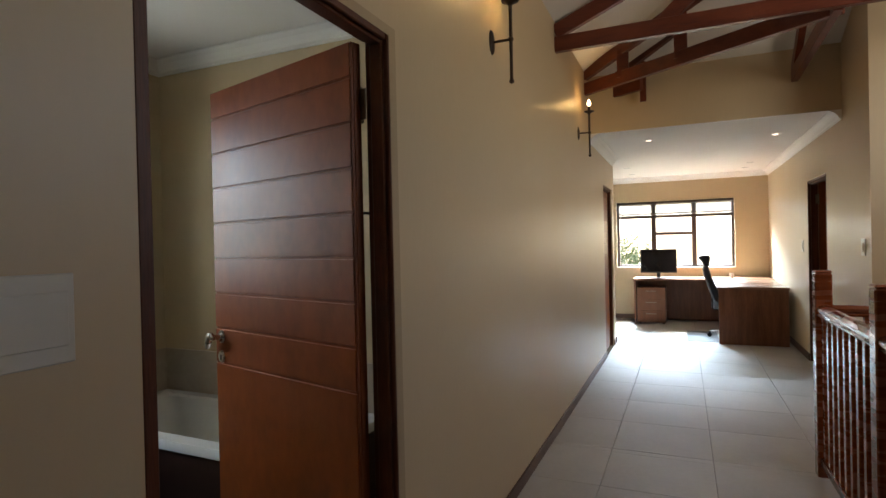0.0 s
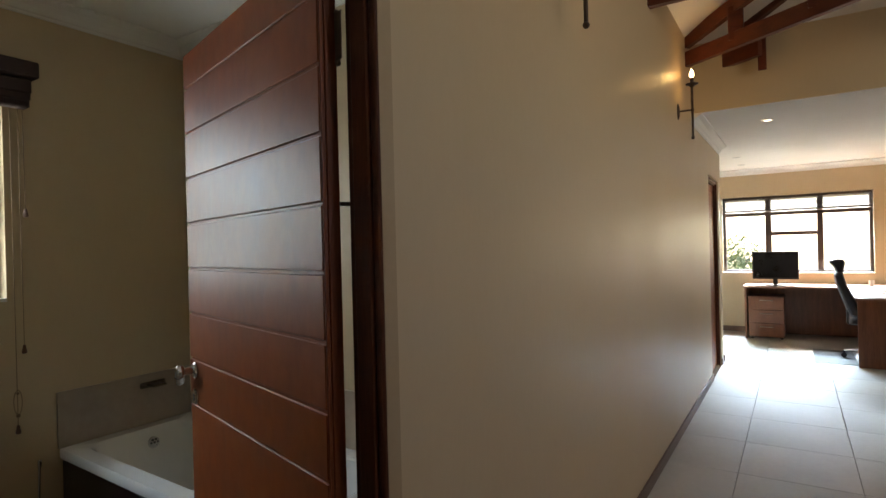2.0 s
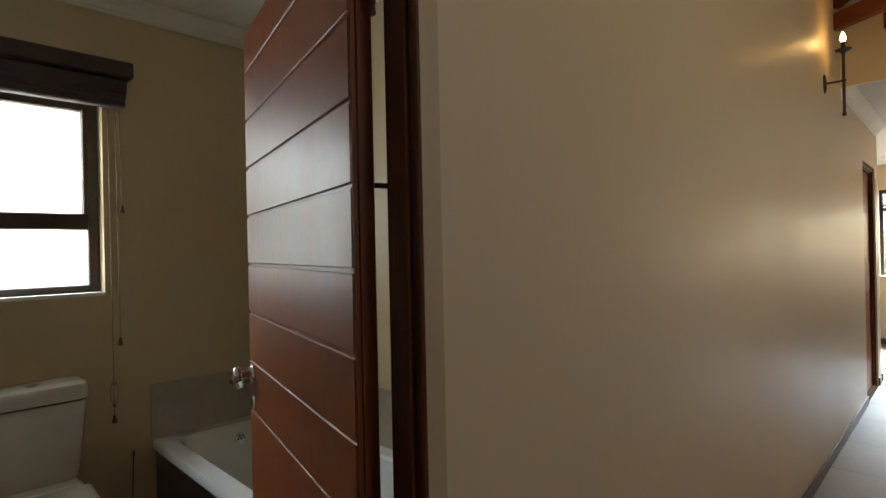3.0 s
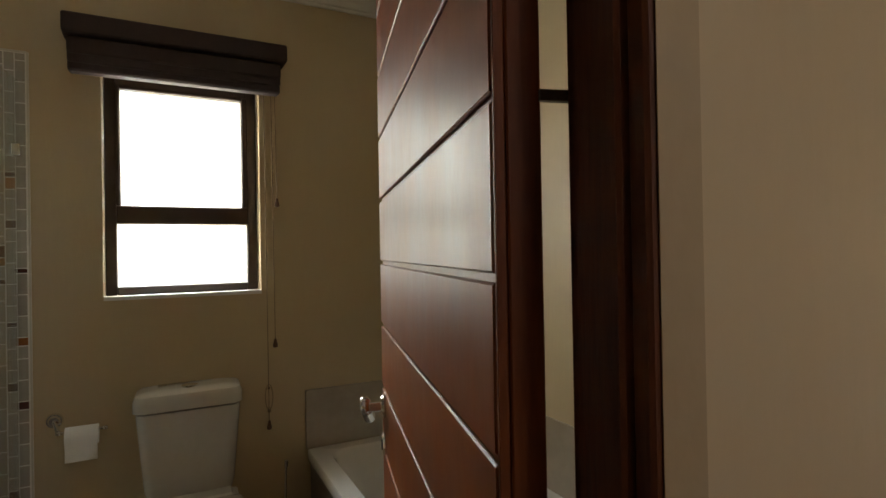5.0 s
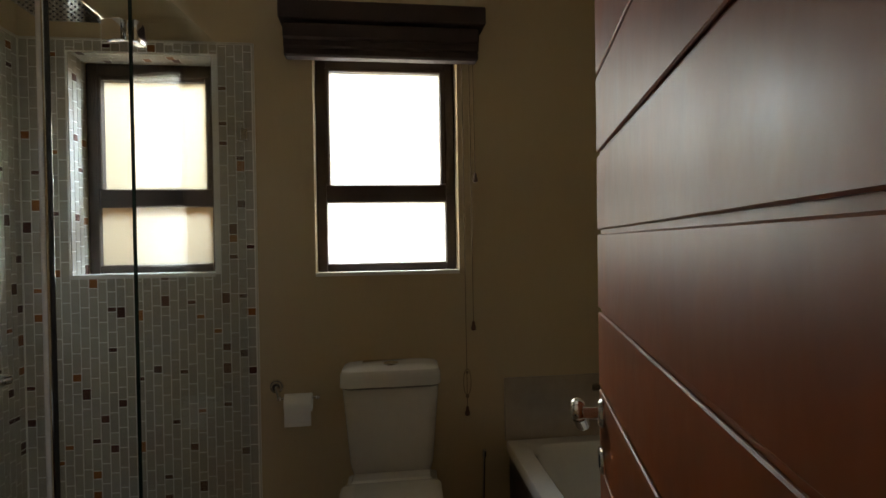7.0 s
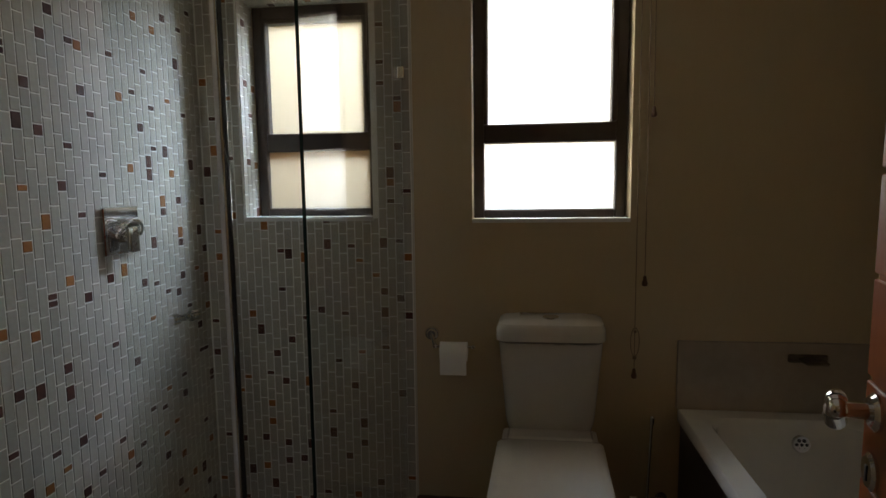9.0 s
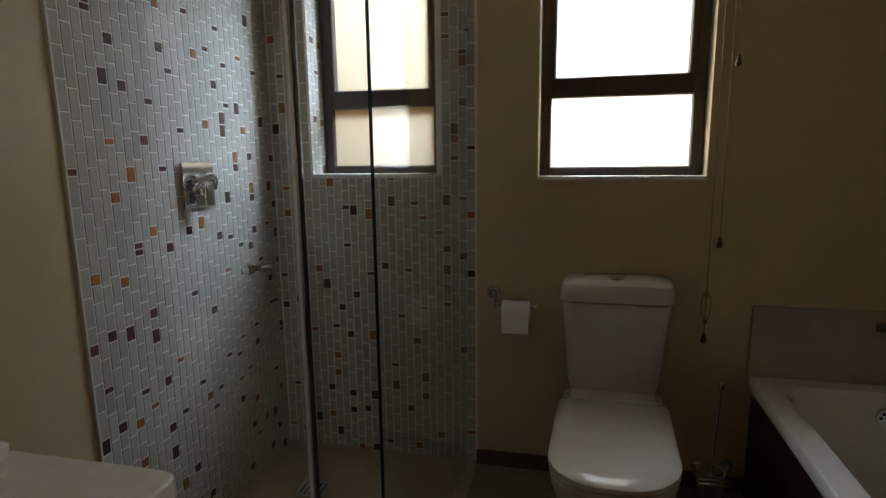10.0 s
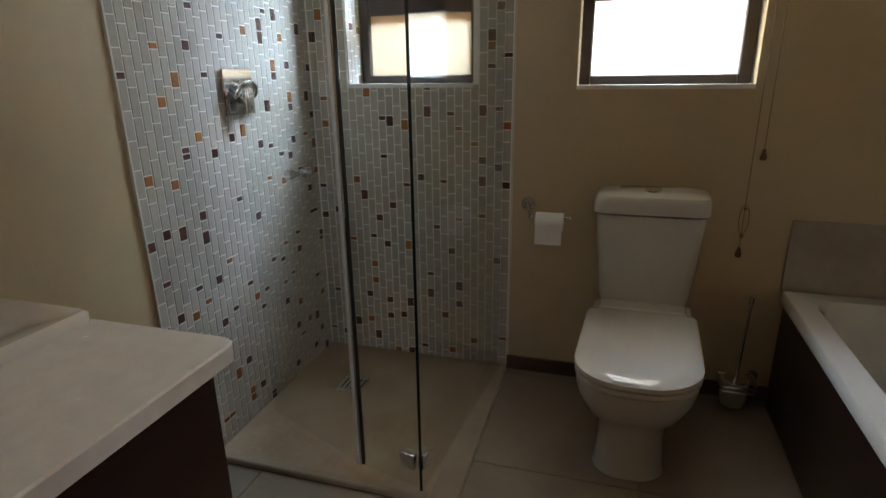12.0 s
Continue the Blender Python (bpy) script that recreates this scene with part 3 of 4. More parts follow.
rod(bm, (BX + 0.09, TY, 0.847), (BX + 0.09, TY, 0.849), 0.022, 0.019, seg=28)
part("flush_button", bm, M_CHROME, lid)
bm = bmesh.new()


def pan(x0, x1, w, z, r, back=0.02):
    return rrect(x0, x1, TY - w, TY + w, z, (r, back, back, r), 10)


loft(bm, [pan(BX + 0.06, BX + 0.60, 0.115, 0.0, 0.09), pan(BX + 0.06, BX + 0.595, 0.110, 0.02, 0.09), pan(BX + 0.06, BX + 0.58, 0.105, 0.12, 0.09),
          pan(BX + 0.05, BX + 0.60, 0.115, 0.19, 0.10), pan(BX + 0.03, BX + 0.66, 0.155, 0.25, 0.13), pan(BX + 0.02, BX + 0.70, 0.178, 0.32, 0.15), pan(BX + 0.01, BX + 0.712, 0.183, 0.375, 0.155),
          pan(BX + 0.01, BX + 0.705, 0.180, 0.385, 0.155)])
part("pan", bm, M_CERAM, to)
bm = bmesh.new()
loft(bm, [pan(BX + 0.20, BX + 0.712, 0.181, 0.387, 0.155), pan(BX + 0.20, BX + 0.722, 0.187, 0.390, 0.16), pan(BX + 0.20, BX + 0.722, 0.187, 0.403, 0.16), pan(BX + 0.20, BX + 0.717, 0.184, 0.406, 0.16)])
part("seat", bm, M_CERAM, to)
bm = bmesh.new()
loft(bm, [pan(BX + 0.195, BX + 0.717, 0.183, 0.409, 0.155), pan(BX + 0.195, BX + 0.724, 0.189, 0.412, 0.16), pan(BX + 0.195, BX + 0.722, 0.188, 0.424, 0.16),
          pan(BX + 0.198, BX + 0.705, 0.178, 0.432, 0.15), pan(BX + 0.21, BX + 0.665, 0.150, 0.436, 0.12)])
part("seat_lid", bm, M_CERAM, to)
part("hinge_block", boxes((BX + 0.12, BX + 0.20, TY - 0.155, TY + 0.155, 0.396, 0.440), bevel=0.008), M_CERAM, to)

for ob in (to, *to.children_recursive):
    if ob.type == "MESH":
        for v in ob.data.vertices:
            v.co.y -= v.co.x * 0.07
            if "cistern" not in ob.name and "button" not in ob.name:
                v.co.z *= 0.965
                v.co.x *= 1.015

# paper roll
RYY, RZZ = -0.09, 0.745
rh = thing("toilet_roll_holder", (BX, -0.15, 0.765), "chrome toilet roll holder fixed to the wall", "toilet roll holder")
bm = bmesh.new()
rod(bm, (BX, -0.178, 0.795), (BX + 0.010, -0.178, 0.795), 0.029, 0.025, 28)
rod(bm, (BX + 0.010, -0.178, 0.795), (BX + 0.020, -0.178, 0.795), 0.022, 0.016, 28)
part("rose", bm, M_CHROME, rh)
bm = bmesh.new()
rod(bm, (BX + 0.015, -0.178, 0.795), (BX + 0.062, -0.160, 0.765), 0.008)
ball(bm, (BX + 0.062, -0.160, 0.760), 0.009)
rod(bm, (BX + 0.062, -0.160, 0.760), (BX + 0.062, -0.012, 0.760), 0.0055)
ball(bm, (BX + 0.062, -0.010, 0.760), 0.009)
part("arm", bm, M_CHROME, rh)
rp = thing("toilet_roll", (BX + 0.062, -0.08, 0.745), "white toilet paper roll hanging on the holder", "toilet roll")
bm = bmesh.new()
c = (BX + 0.062, 0, 0.742)
n_ = 32
for y0, y1 in ((-0.138, -0.032),):
    outer0 = [bm.verts.new((c[0] + 0.036 * math.cos(2 * math.pi * i / n_), y0, c[2] + 0.036 * math.sin(2 * math.pi * i / n_))) for i in range(n_)]
    outer1 = [bm.verts.new((v.co.x, y1, v.co.z)) for v in outer0]
    inner0 = [bm.verts.new((c[0] + 0.020 * math.cos(2 * math.pi * i / n_), y0, c[2] + 0.020 * math.sin(2 * math.pi * i / n_))) for i in range(n_)]
    inner1 = [bm.verts.new((v.co.x, y1, v.co.z)) for v in inner0]
    for i in range(n_):
        j = (i + 1) % n_
        bm.faces.new((outer0[i], outer0[j], outer1[j], outer1[i])), bm.faces.new((inner0[j], inner0[i], inner1[i], inner1[j]))
        bm.faces.new((outer0[j], outer0[i], inner0[i], inner0[j])), bm.faces.new((outer1[i], outer1[j], inner1[j], inner1[i]))
part("roll", bm, M_PAPER, rp)
bm = bmesh.new()
pts = [(c[0] + 0.0366, z) for z in (0.740, 0.715, 0.69, 0.658)]
for (xa, za), (xb, zb), w in zip(pts, pts[1:], (0.0, 0.002, -0.001)):
    box(bm, min(xa, xb), max(xa, xb) + 0.0012, -0.136, -0.034, zb, za)
part("loose_sheet", bm, M_PAPER, rp)
for t_ in (rh, rp):
    for ob in t_.children_recursive:
        for v in ob.data.vertices:
            v.co.z -= 0.044
            v.co.y += 0.014

# blind with its cords
rb = thing("roman_blind", (BX, 0.28, 2.2), "dark brown fabric roman blind folded up under its pelmet", "blind")
part("pelmet", boxes((BX, BX + 0.125, -0.115, 0.698, 2.195, 2.268), bevel=0.006), M_BLIND, rb)
for i in range(3):
    part("fold", boxes((BX + 0.03, BX + 0.112 - 0.012 * i, -0.100, 0.672, 2.062 + 0.030 * (2 - i), 2.062 + 0.030 * (2 - i) + 0.064 - 0.012 * i), bevel=0.008), M_BLIND, rb)


def cord(name, x, y, z0, z1, knob, label, loops=False):
    t = thing(name, (x, y, z1), label, "blind cord", "blind cords")
    bm = bmesh.new()
    zs = [z1, (z0 + z1) / 2, z0]
    for k, (a, b) in enumerate(zip(zs, zs[1:])):
        rod(bm, (x, y + 0.002 * k, a), (x, y + 0.002 * (k + 1), b), 0.0016, seg=8)
    part("cord", bm, M_CORD, t)
    bm = bmesh.new()
    lathe(bm, [(0.003, 0.022), (0.006, 0.018), (0.007, 0.006), (0.010, -0.002), (0.011, -0.010), (0.009, -0.016), (0.004, -0.018)], (x, y + 0.004, z0 - 0.01), 14)
    part("toggle", bm, M_KNOB, t)
    if loops:
        bm = bmesh.new()
        for k in range(16):
            a, b = [(x + 0.004, y + 0.004 + 0.016 * math.sin(s * math.pi / 8), z0 + 0.115 + 0.055 * math.cos(s * math.pi / 8)) for s in (k, k + 1)]
            rod(bm, a, b, 0.0016, seg=8)
        ball(bm, (x + 0.004, y + 0.004, z0 + 0.055), 0.008)
        ball(bm, (x + 0.004, y + 0.004, z0 + 0.155), 0.006)
        part("knotted_loop", bm, M_CORD, t)
    return t


cord("blind_cord", BX + 0.035, 0.610, 0.626, 2.08, 1, "thin brown blind cord with a knotted loop and wooden toggle", True)
cord("blind_cord", BX + 0.035, 0.641, 0.982, 2.08, 1, "thin brown blind cord ending in a wooden toggle beside the window")
cord("blind_cord", BX + 0.045, 0.655, 1.600, 2.08, 1, "short brown blind cord with a wooden toggle beside the window")

# bathtub with its panel and splashback
TX0, TX1, TY0, TY1, TZ = BX, -0.62, 0.787, B_RIGHT, 0.472
TSK = 0.035                                       # the front edge runs slightly out of square
tub = thing("bathtub", ((TX0 + TX1) / 2, (TY0 + TY1) / 2, 0), "white acrylic bathtub built in along the wall behind a dark panel", "bathtub")
bm = bmesh.new()
L = [rrect(TX0 + 0.002, TX1, TY0, TY1 - 0.002, TZ - 0.045, 0.006), rrect(TX0 + 0.002, TX1, TY0, TY1 - 0.002, TZ - 0.006, 0.006), rrect(TX0 + 0.006, TX1 - 0.004, TY0 + 0.004, TY1 - 0.006, TZ, 0.008),
     rrect(TX0 + 0.075, TX1 - 0.075, TY0 + 0.075, TY1 - 0.07, TZ, 0.10), rrect(TX0 + 0.085, TX1 - 0.085, TY0 + 0.085, TY1 - 0.08, TZ - 0.012, 0.11), rrect(TX0 + 0.16, TX1 - 0.16, TY0 + 0.11, TY1 - 0.10, 0.25, 0.13),
     rrect(TX0 + 0.16, TX1 - 0.30, TY0 + 0.15, TY1 - 0.14, 0.12, 0.13), rrect(TX0 + 0.22, TX1 - 0.36, TY0 + 0.2, TY1 - 0.19, 0.105, 0.1)]
loft(bm, L, False)
bm.faces.new([v for v in bm.verts][-len(L[0]):])
for v in bm.verts:
    v.co.y -= (v.co.x - TX0) * TSK * (TY1 - v.co.y) / (TY1 - TY0)
part("tub", bm, M_ACRYL, tub)
sp_bm = boxes((TX0 + 0.005, TX1, TY0 + 0.012, TY0 + 0.028, 0.0, TZ - 0.046))
for v in sp_bm.verts:
    v.co.y -= (v.co.x - TX0) * TSK
part("side_panel", sp_bm, M_DARK, tub, "dark brown bath panel")
part("end_panel", boxes((TX1 - 0.02, TX1 - 0.004, TY0 - 0.10, TY1, 0.0, TZ - 0.046)), M_DARK, tub, "dark brown bath panel")
bm = bmesh.new()
WX, WY, WZ = TX0 + 0.115, 1.18, 0.40
rod(bm, (WX, WY, WZ), (WX + 0.010, WY, WZ + 0.0015), 0.031, 0.028, 28)
ov = part("overflow", bm, M_CHROME, tub, "round chrome overflow cover")
bm = bmesh.new()
for k in range(6):
    a = k * math.pi / 3
    ball(bm, (WX + 0.010, WY + 0.017 * math.cos(a), WZ + 0.017 * math.sin(a)), 0.0062, (0.4, 1, 1), 10)
ball(bm, (WX + 0.010, WY, WZ), 0.0062, (0.4, 1, 1), 10)
part("overflow_holes", bm, M_BLACK, ov)
structure("splashback", boxes((BX, BX + 0.010, TY0 - 0.007, TY1, TZ, 0.741), (BX + 0.010, TX1 + 0.02, TY1 - 0.010, TY1, TZ, 0.741), bevel=0.0015), M_CREAM, "beige stone-look splashback tiles above the bathtub")
ft = thing("bath_filler", (BX + 0.01, 1.13, 0.70), "bronze-toned bath filler set into the splashback", "tap")
part("plate", boxes((BX + 0.010, BX + 0.02, 1.17, 1.31, 0.668, 0.70), bevel=0.006), M_BRONZE, ft)
part("spout", boxes((BX + 0.02, BX + 0.09, 1.20, 1.28, 0.678, 0.690), bevel=0.005), M_BRONZE, ft)

# toilet brush
tb = thing("toilet_brush", (BX + 0.09, 0.665, 0), "chrome toilet brush standing in a wall-mounted glass holder", "toilet brush")
bm = bmesh.new()
rod(bm, (BX + 0.085, 0.66, 0.10), (BX + 0.085, 0.672, 0.44), 0.0055)
rod(bm, (BX + 0.085, 0.672, 0.44), (BX + 0.085, 0.673, 0.465), 0.0085)
ball(bm, (BX + 0.085, 0.673, 0.465), 0.0085)
rod(bm, (BX + 0.085, 0.66, 0.128), (BX + 0.085, 0.6605, 0.134), 0.044, 0.030, 24)
part("brush_handle", bm, M_CHROME, tb)
bm = bmesh.new()
lathe(bm, [(0.024, 0.015), (0.040, 0.022), (0.046, 0.05), (0.048, 0.125), (0.044, 0.125), (0.042, 0.05), (0.036, 0.028)], (BX + 0.085, 0.66, 0), 28)
part("bowl", bm, M_FROST, tb)
bm = bmesh.new()
for z in (0.100, 0.118):
    pts = [(BX + 0.004, 0.735, z), (BX + 0.110, 0.735, z), (BX + 0.140, 0.715, z), (BX + 0.140, 0.610, z), (BX + 0.030, 0.606, z), (BX + 0.030, 0.735, z)]
    for p, q in zip(pts, pts[1:]):
        rod(bm, p, q, 0.0042, seg=10)
        ball(bm, q, 0.0042)
rod(bm, (BX, 0.735, 0.109), (BX + 0.008, 0.735, 0.109), 0.022, seg=24)
part("bracket", bm, M_CHROME, tb)

# vanity with its basin
VX, VY, VZ = -0.712, -0.376, 0.888
va = thing("vanity", (-0.38, -0.75, 0), "dark brown vanity cabinet against the wall under a pale counter", "vanity")
part("cabinet", boxes((-0.668, -WT - 0.002, B_LEFT + 0.002, VY - 0.03, 0.10, VZ - 0.032)), M_DARK, va)
part("plinth", boxes((-0.62, -WT - 0.002, B_LEFT + 0.002, VY - 0.06, 0.0, 0.10)), M_DARK, va)
for y0, y1 in ((B_LEFT + 0.006, -0.768), (-0.762, VY - 0.032)):
    dd = part("cabinet_door", boxes((-0.686, -0.668, y0, y1, 0.105, VZ - 0.036), bevel=0.002), M_DARK, va)
ct = thing("counter", (-0.38, -0.75, VZ), "pale stone counter with rounded corners on the vanity", "counter")
bm = bmesh.new()
lo = [rrect(VX + i, -WT - 0.001, B_LEFT + 0.001, VY - i, z, (0.002, 0.025, 0.002, 0.002)) for z, i in ((VZ - 0.03, 0.002), (VZ - 0.028, 0), (VZ - 0.003, 0), (VZ, 0.003))]
loft(bm, lo)
part("slab", bm, M_STONE, ct)
ba = thing("basin", (-0.40, -0.85, VZ), "white ceramic rectangular basin set on the counter", "basin")
bm = bmesh.new()
X0, X1, Y0, Y1 = -0.700, -0.20, -1.07, -0.636
loft(bm, [rrect(X0, X1, Y0, Y1, VZ, 0.012), rrect(X0 - 0.002, X1 + 0.002, Y0 - 0.002, Y1 + 0.002, VZ + 0.006, 0.014), rrect(X0 - 0.002, X1 + 0.002, Y0 - 0.002, Y1 + 0.002, VZ + 0.018, 0.014), rrect(X0 + 0.004, X1 - 0.004, Y0 + 0.004, Y1 - 0.004, VZ + 0.023, 0.012),
          rrect(X0 + 0.05, X1 - 0.09, Y0 + 0.04, Y1 - 0.045, VZ + 0.019, 0.03), rrect(X0 + 0.06, X1 - 0.10, Y0 + 0.05, Y1 - 0.055, VZ + 0.012, 0.03), rrect(X0 + 0.09, X1 - 0.12, Y0 + 0.08, Y1 - 0.09, VZ + 0.002, 0.03)])
part("bowl", bm, M_CERAM, ba)

# shower
SX, SYW, SYC = -1.415, -0.262, -0.352
structure("shower_floor", boxes((BX, SX + 0.02, B_LEFT, -0.29, -0.008, 0.012)), M_SHFLOOR, "sandy cement screed floor of the walk-in shower")
structure("shower_kerb", boxes((SX - 0.002, SX + 0.03, B_LEFT, -0.33, 0.0, 0.022), (BX, SX + 0.03, -0.325, -0.235, -0.004, 0.014), bevel=0.004), M_CREAM, "low stone edge round the shower floor")
gd = thing("floor_drain", (-1.94, -0.83, 0.012), "square steel floor drain in the shower floor", "drain")
part("grate", boxes((-1.995, -1.885, -0.885, -0.775, 0.010, 0.015), bevel=0.002), M_STEEL, gd)
for i in range(5):
    part("slot", boxes((-1.98, -1.90, -0.87 + i * 0.02, -0.864 + i * 0.02, 0.015, 0.0155)), M_BLACK, gd)
sp = thing("shower_screen", (SX, SYC, 0), "clear frameless glass shower screen fixed to the tiled wall", "shower screen")
dirv = Vector((BX - SX, SYW - SYC, 0))
la = math.degrees(math.atan2(dirv.y, dirv.x))
mm = Matrix.Translation((SX, SYC, 0)) @ pose(0, 0, 0, 0, 0, la)
GH = 2.02


def glass_panel(parent, m, length, z0=0.016, z1=GH, x0=0.0, bare=False):
    bm = bmesh.new()
    box(bm, x0, length, -0.004, 0.004, z0, z1, 0, 1, m)
    g = part("glass", bm, M_SHGLASS, parent, smooth=False)
    for a, b in ((x0 - 0.0005, x0 + 0.0015), (length - 0.0015, length + 0.0005))[:0 if bare is None else 1 if bare else 2]:
        bm = bmesh.new()
        box(bm, a, b, -0.0045, 0.0045, z0, z1, 0, 1, m)
        part("glass_edge", bm, M_EDGE, parent, "dark green polished glass edge")
    return g


glass_panel(sp, mm, dirv.length - 0.003, bare=True)
sd = thing("shower_door", (SX, SYC, 0), "clear glass shower door standing ajar with a chrome knob", "shower door")
P1 = Vector((-1.475, -0.580, 0))
P2 = Vector((-1.66, -1.02, 0))
d1 = P1 - Vector((SX, SYC, 0))
m1 = Matrix.Translation((SX - 0.004, SYC - 0.012, 0)) @ pose(0, 0, 0, 0, 0, math.degrees(math.atan2(d1.y, d1.x)))
glass_panel(sd, m1, d1.length - 0.020, 0.03, bare=None)
d2 = P2 - P1
m2 = Matrix.Translation(P1) @ pose(0, 0, 0, 0, 0, math.degrees(math.atan2(d2.y, d2.x)))
glass_panel(sd, m2, d2.length, 0.03, x0=0.012, bare=True)
bm = bmesh.new()
box(bm, -0.010, -0.001, -0.010, 0.010, 0.03, GH, 0.003, 2, m2)
bm2 = bmesh.new()
box(bm2, 0.001, 0.014, -0.012, 0.012, 0.03, GH, 0.005, 3, m2)
part("seal_strip", bm2, M_SEAL, sd, "clear vertical seal strip, its window gleam painted as a pale colour")
bm2 = bmesh.new()
box(bm2, -0.013, -0.010, -0.006, 0.006, 0.03, GH, 0.001, 1, m2)
part("seal_strip", bm2, M_RUBBER, sd, "dark vertical seal strip")
part("seal_strip", bm, M_CHROME, sd, "bright vertical seal strip")
for z in (0.12, 1.86):
    for mmx, ln in ((mm, 1), (m1, 1)):
        bm = bmesh.new()
        box(bm, 0.006, 0.058, -0.012, 0.012, z - 0.026, z + 0.026, 0.003, 2, mmx)
        part("hinge", bm, M_CHROME, sd, "chrome glass-to-glass hinge")
bm = bmesh.new()
for s in (-1, 1):
    q = m2 @ Matrix.Translation((0.20, 0, 0.975))
    for a, b, r in ((0.004, 0.018, 0.010), (0.018, 0.022, 0.014), (0.022, 0.040, 0.016)):
        p_, q_ = q @ Vector((0, s * a, 0)), q @ Vector((0, s * b, 0))
        rod(bm, p_, q_, r, seg=20)
part("knob", bm, M_CHROME, sd)
wc = thing("wall_clip", (BX, SYW, 1.76), "small chrome clip holding the glass to the wall", "clip")
bm = bmesh.new()
box(bm, BX + 0.012, BX + 0.05, SYW - 0.014, SYW + 0.012, 1.74, 1.785, 0.003)
part("clip", bm, M_CHROME, wc)
mx = thing("shower_mixer", (-1.74, B_LEFT, 1.16), "square chrome shower mixer plate with a lever", "shower mixer")
part("plate", boxes((-1.832, -1.672, B_LEFT + 0.008, B_LEFT + 0.020, 1.130, 1.280), bevel=0.003), M_CHROME, mx)
bm = bmesh.new()
rod(bm, (-1.752, B_LEFT + 0.02, 1.196), (-1.752, B_LEFT + 0.048, 1.196), 0.032, 0.028, 28)
arch = [(-1.752 + 0.052 * math.cos(math.pi * k / 12), B_LEFT + 0.040 + 0.022 * math.sin(math.pi * k / 12), 1.192 + 0.044 * math.sin(math.pi * k / 12)) for k in range(13)]
for k in range(12):
    rod(bm, arch[k], arch[k + 1], 0.0085, seg=14)
ball(bm, arch[0], 0.0085)
ball(bm, arch[-1], 0.0085)
box(bm, -1.772, -1.732, B_LEFT + 0.046, B_LEFT + 0.060, 1.135, 1.218, 0.006, 3)
part("lever", bm, M_CHROME, mx)
shh = thing("rain_shower", (-1.95, -0.79, 2.12), "square chrome rain shower head on a wall arm", "shower head")
part("head", boxes((-2.06, -1.84, -0.90, -0.68, 2.115, 2.13), bevel=0.003), M_CHROME, shh)
bm = bmesh.new()
for i in range(9):
    for j in range(9):
        rod(bm, (-2.04 + i * 0.0225, -0.88 + j * 0.0225, 2.113), (-2.04 + i * 0.0225, -0.88 + j * 0.0225, 2.116), 0.004, seg=6)
part("nozzles", bm, M_BLACK, shh)
bm = bmesh.new()
rod(bm, (-1.95, -0.79, 2.13), (-1.95, -0.79, 2.17), 0.012)
rod(bm, (-1.95, -0.79, 2.17), (-1.95, B_LEFT, 2.17), 0.013)
rod(bm, (-1.95, B_LEFT, 2.17), (-1.95, B_LEFT + 0.012, 2.17), 0.03, seg=24)
part("arm", bm, M_CHROME, shh)


# ---------------------------------------------------------------- corridor things
sp_ = thing("light_switch", (0, -0.60, 1.26), "cream plastic two-way light switch plate on the corridor wall", "light switch")
part("plate", boxes((0, 0.006, -0.700, -0.555, 1.212, 1.347), bevel=0.002), M_PLASTIC, sp_)
part("rocker", boxes((0.006, 0.0095, -0.686, -0.566, 1.238, 1.320), bevel=0.0015), M_PLASTIC, sp_)
for y, z, nm in ((4.028, 1.285, "light_switch"), (6.356, 1.265, "light_switch")):
    t = thing(nm, (RIGHT, y, z), "cream plastic light switch plate beside the doorway", "light switch", "switches")
    part("plate", boxes((RIGHT - 0.008, RIGHT, y - 0.05, y + 0.05, z - 0.065, z + 0.065), bevel=0.002), M_PLASTIC, t)
    part("rocker", boxes((RIGHT - 0.013, RIGHT - 0.008, y - 0.018, y + 0.018, z - 0.034, z + 0.034), bevel=0.0015), M_PLASTIC, t)


def sconce(y, zc, label):
    s = thing("wall_sconce", (0, y, zc), label, "wall lamp", "candle sconces on the corridor wall")
    bm = bmesh.new()
    lathe(bm, [(0.001, 0.014), (0.02, 0.012), (0.036, 0.006), (0.040, 0.0)], (0, 0, 0), 28, Matrix.Translation((0.0, y, zc)) @ Matrix.Diagonal((1, 1, 1.55, 1)) @ pose(0, 0, 0, 0, 90, 0))
    part("back_plate", bm, M_IRON, s)
    bm = bmesh.new()
    rod(bm, (0.01, y, zc), (0.10, y, zc), 0.0065)
    ball(bm, (0.10, y, zc), 0.014)
    part("arm", bm, M_IRON, s)
    bm = bmesh.new()
    rod(bm, (0.10, y, zc - 0.20), (0.10, y, zc + 0.18), 0.008, 0.009)
    ball(bm, (0.10, y, zc - 0.205), 0.013)
    part("stem", bm, M_IRON, s)
    bm = bmesh.new()
    lathe(bm, [(0.010, 0), (0.020, 0.012), (0.042, 0.020), (0.044, 0.026), (0.018, 0.024)], (0.10, y, zc + 0.165), 28)
    part("drip_tray", bm, M_IRON, s)
    bm = bmesh.new()
    lathe(bm, [(0.013, 0), (0.013, 0.045), (0.010, 0.047)], (0.10, y, zc + 0.19), 20)
    part("candle_sleeve", bm, M_IRON, s)
    bm = bmesh.new()
    lathe(bm, [(0.008, 0), (0.015, 0.014), (0.0165, 0.024), (0.013, 0.040), (0.006, 0.056), (0.001, 0.066)], (0.10, y, zc + 0.235), 20)
    part("bulb", bm, M_BULB, s, "glowing candle bulb")
    l = lamp("sconce_light", "POINT", (0.10, y, zc + 0.262), (0, y, 0), 1.3, (1.0, 0.60, 0.20))
    l.data.shadow_soft_size = 0.02
    return s


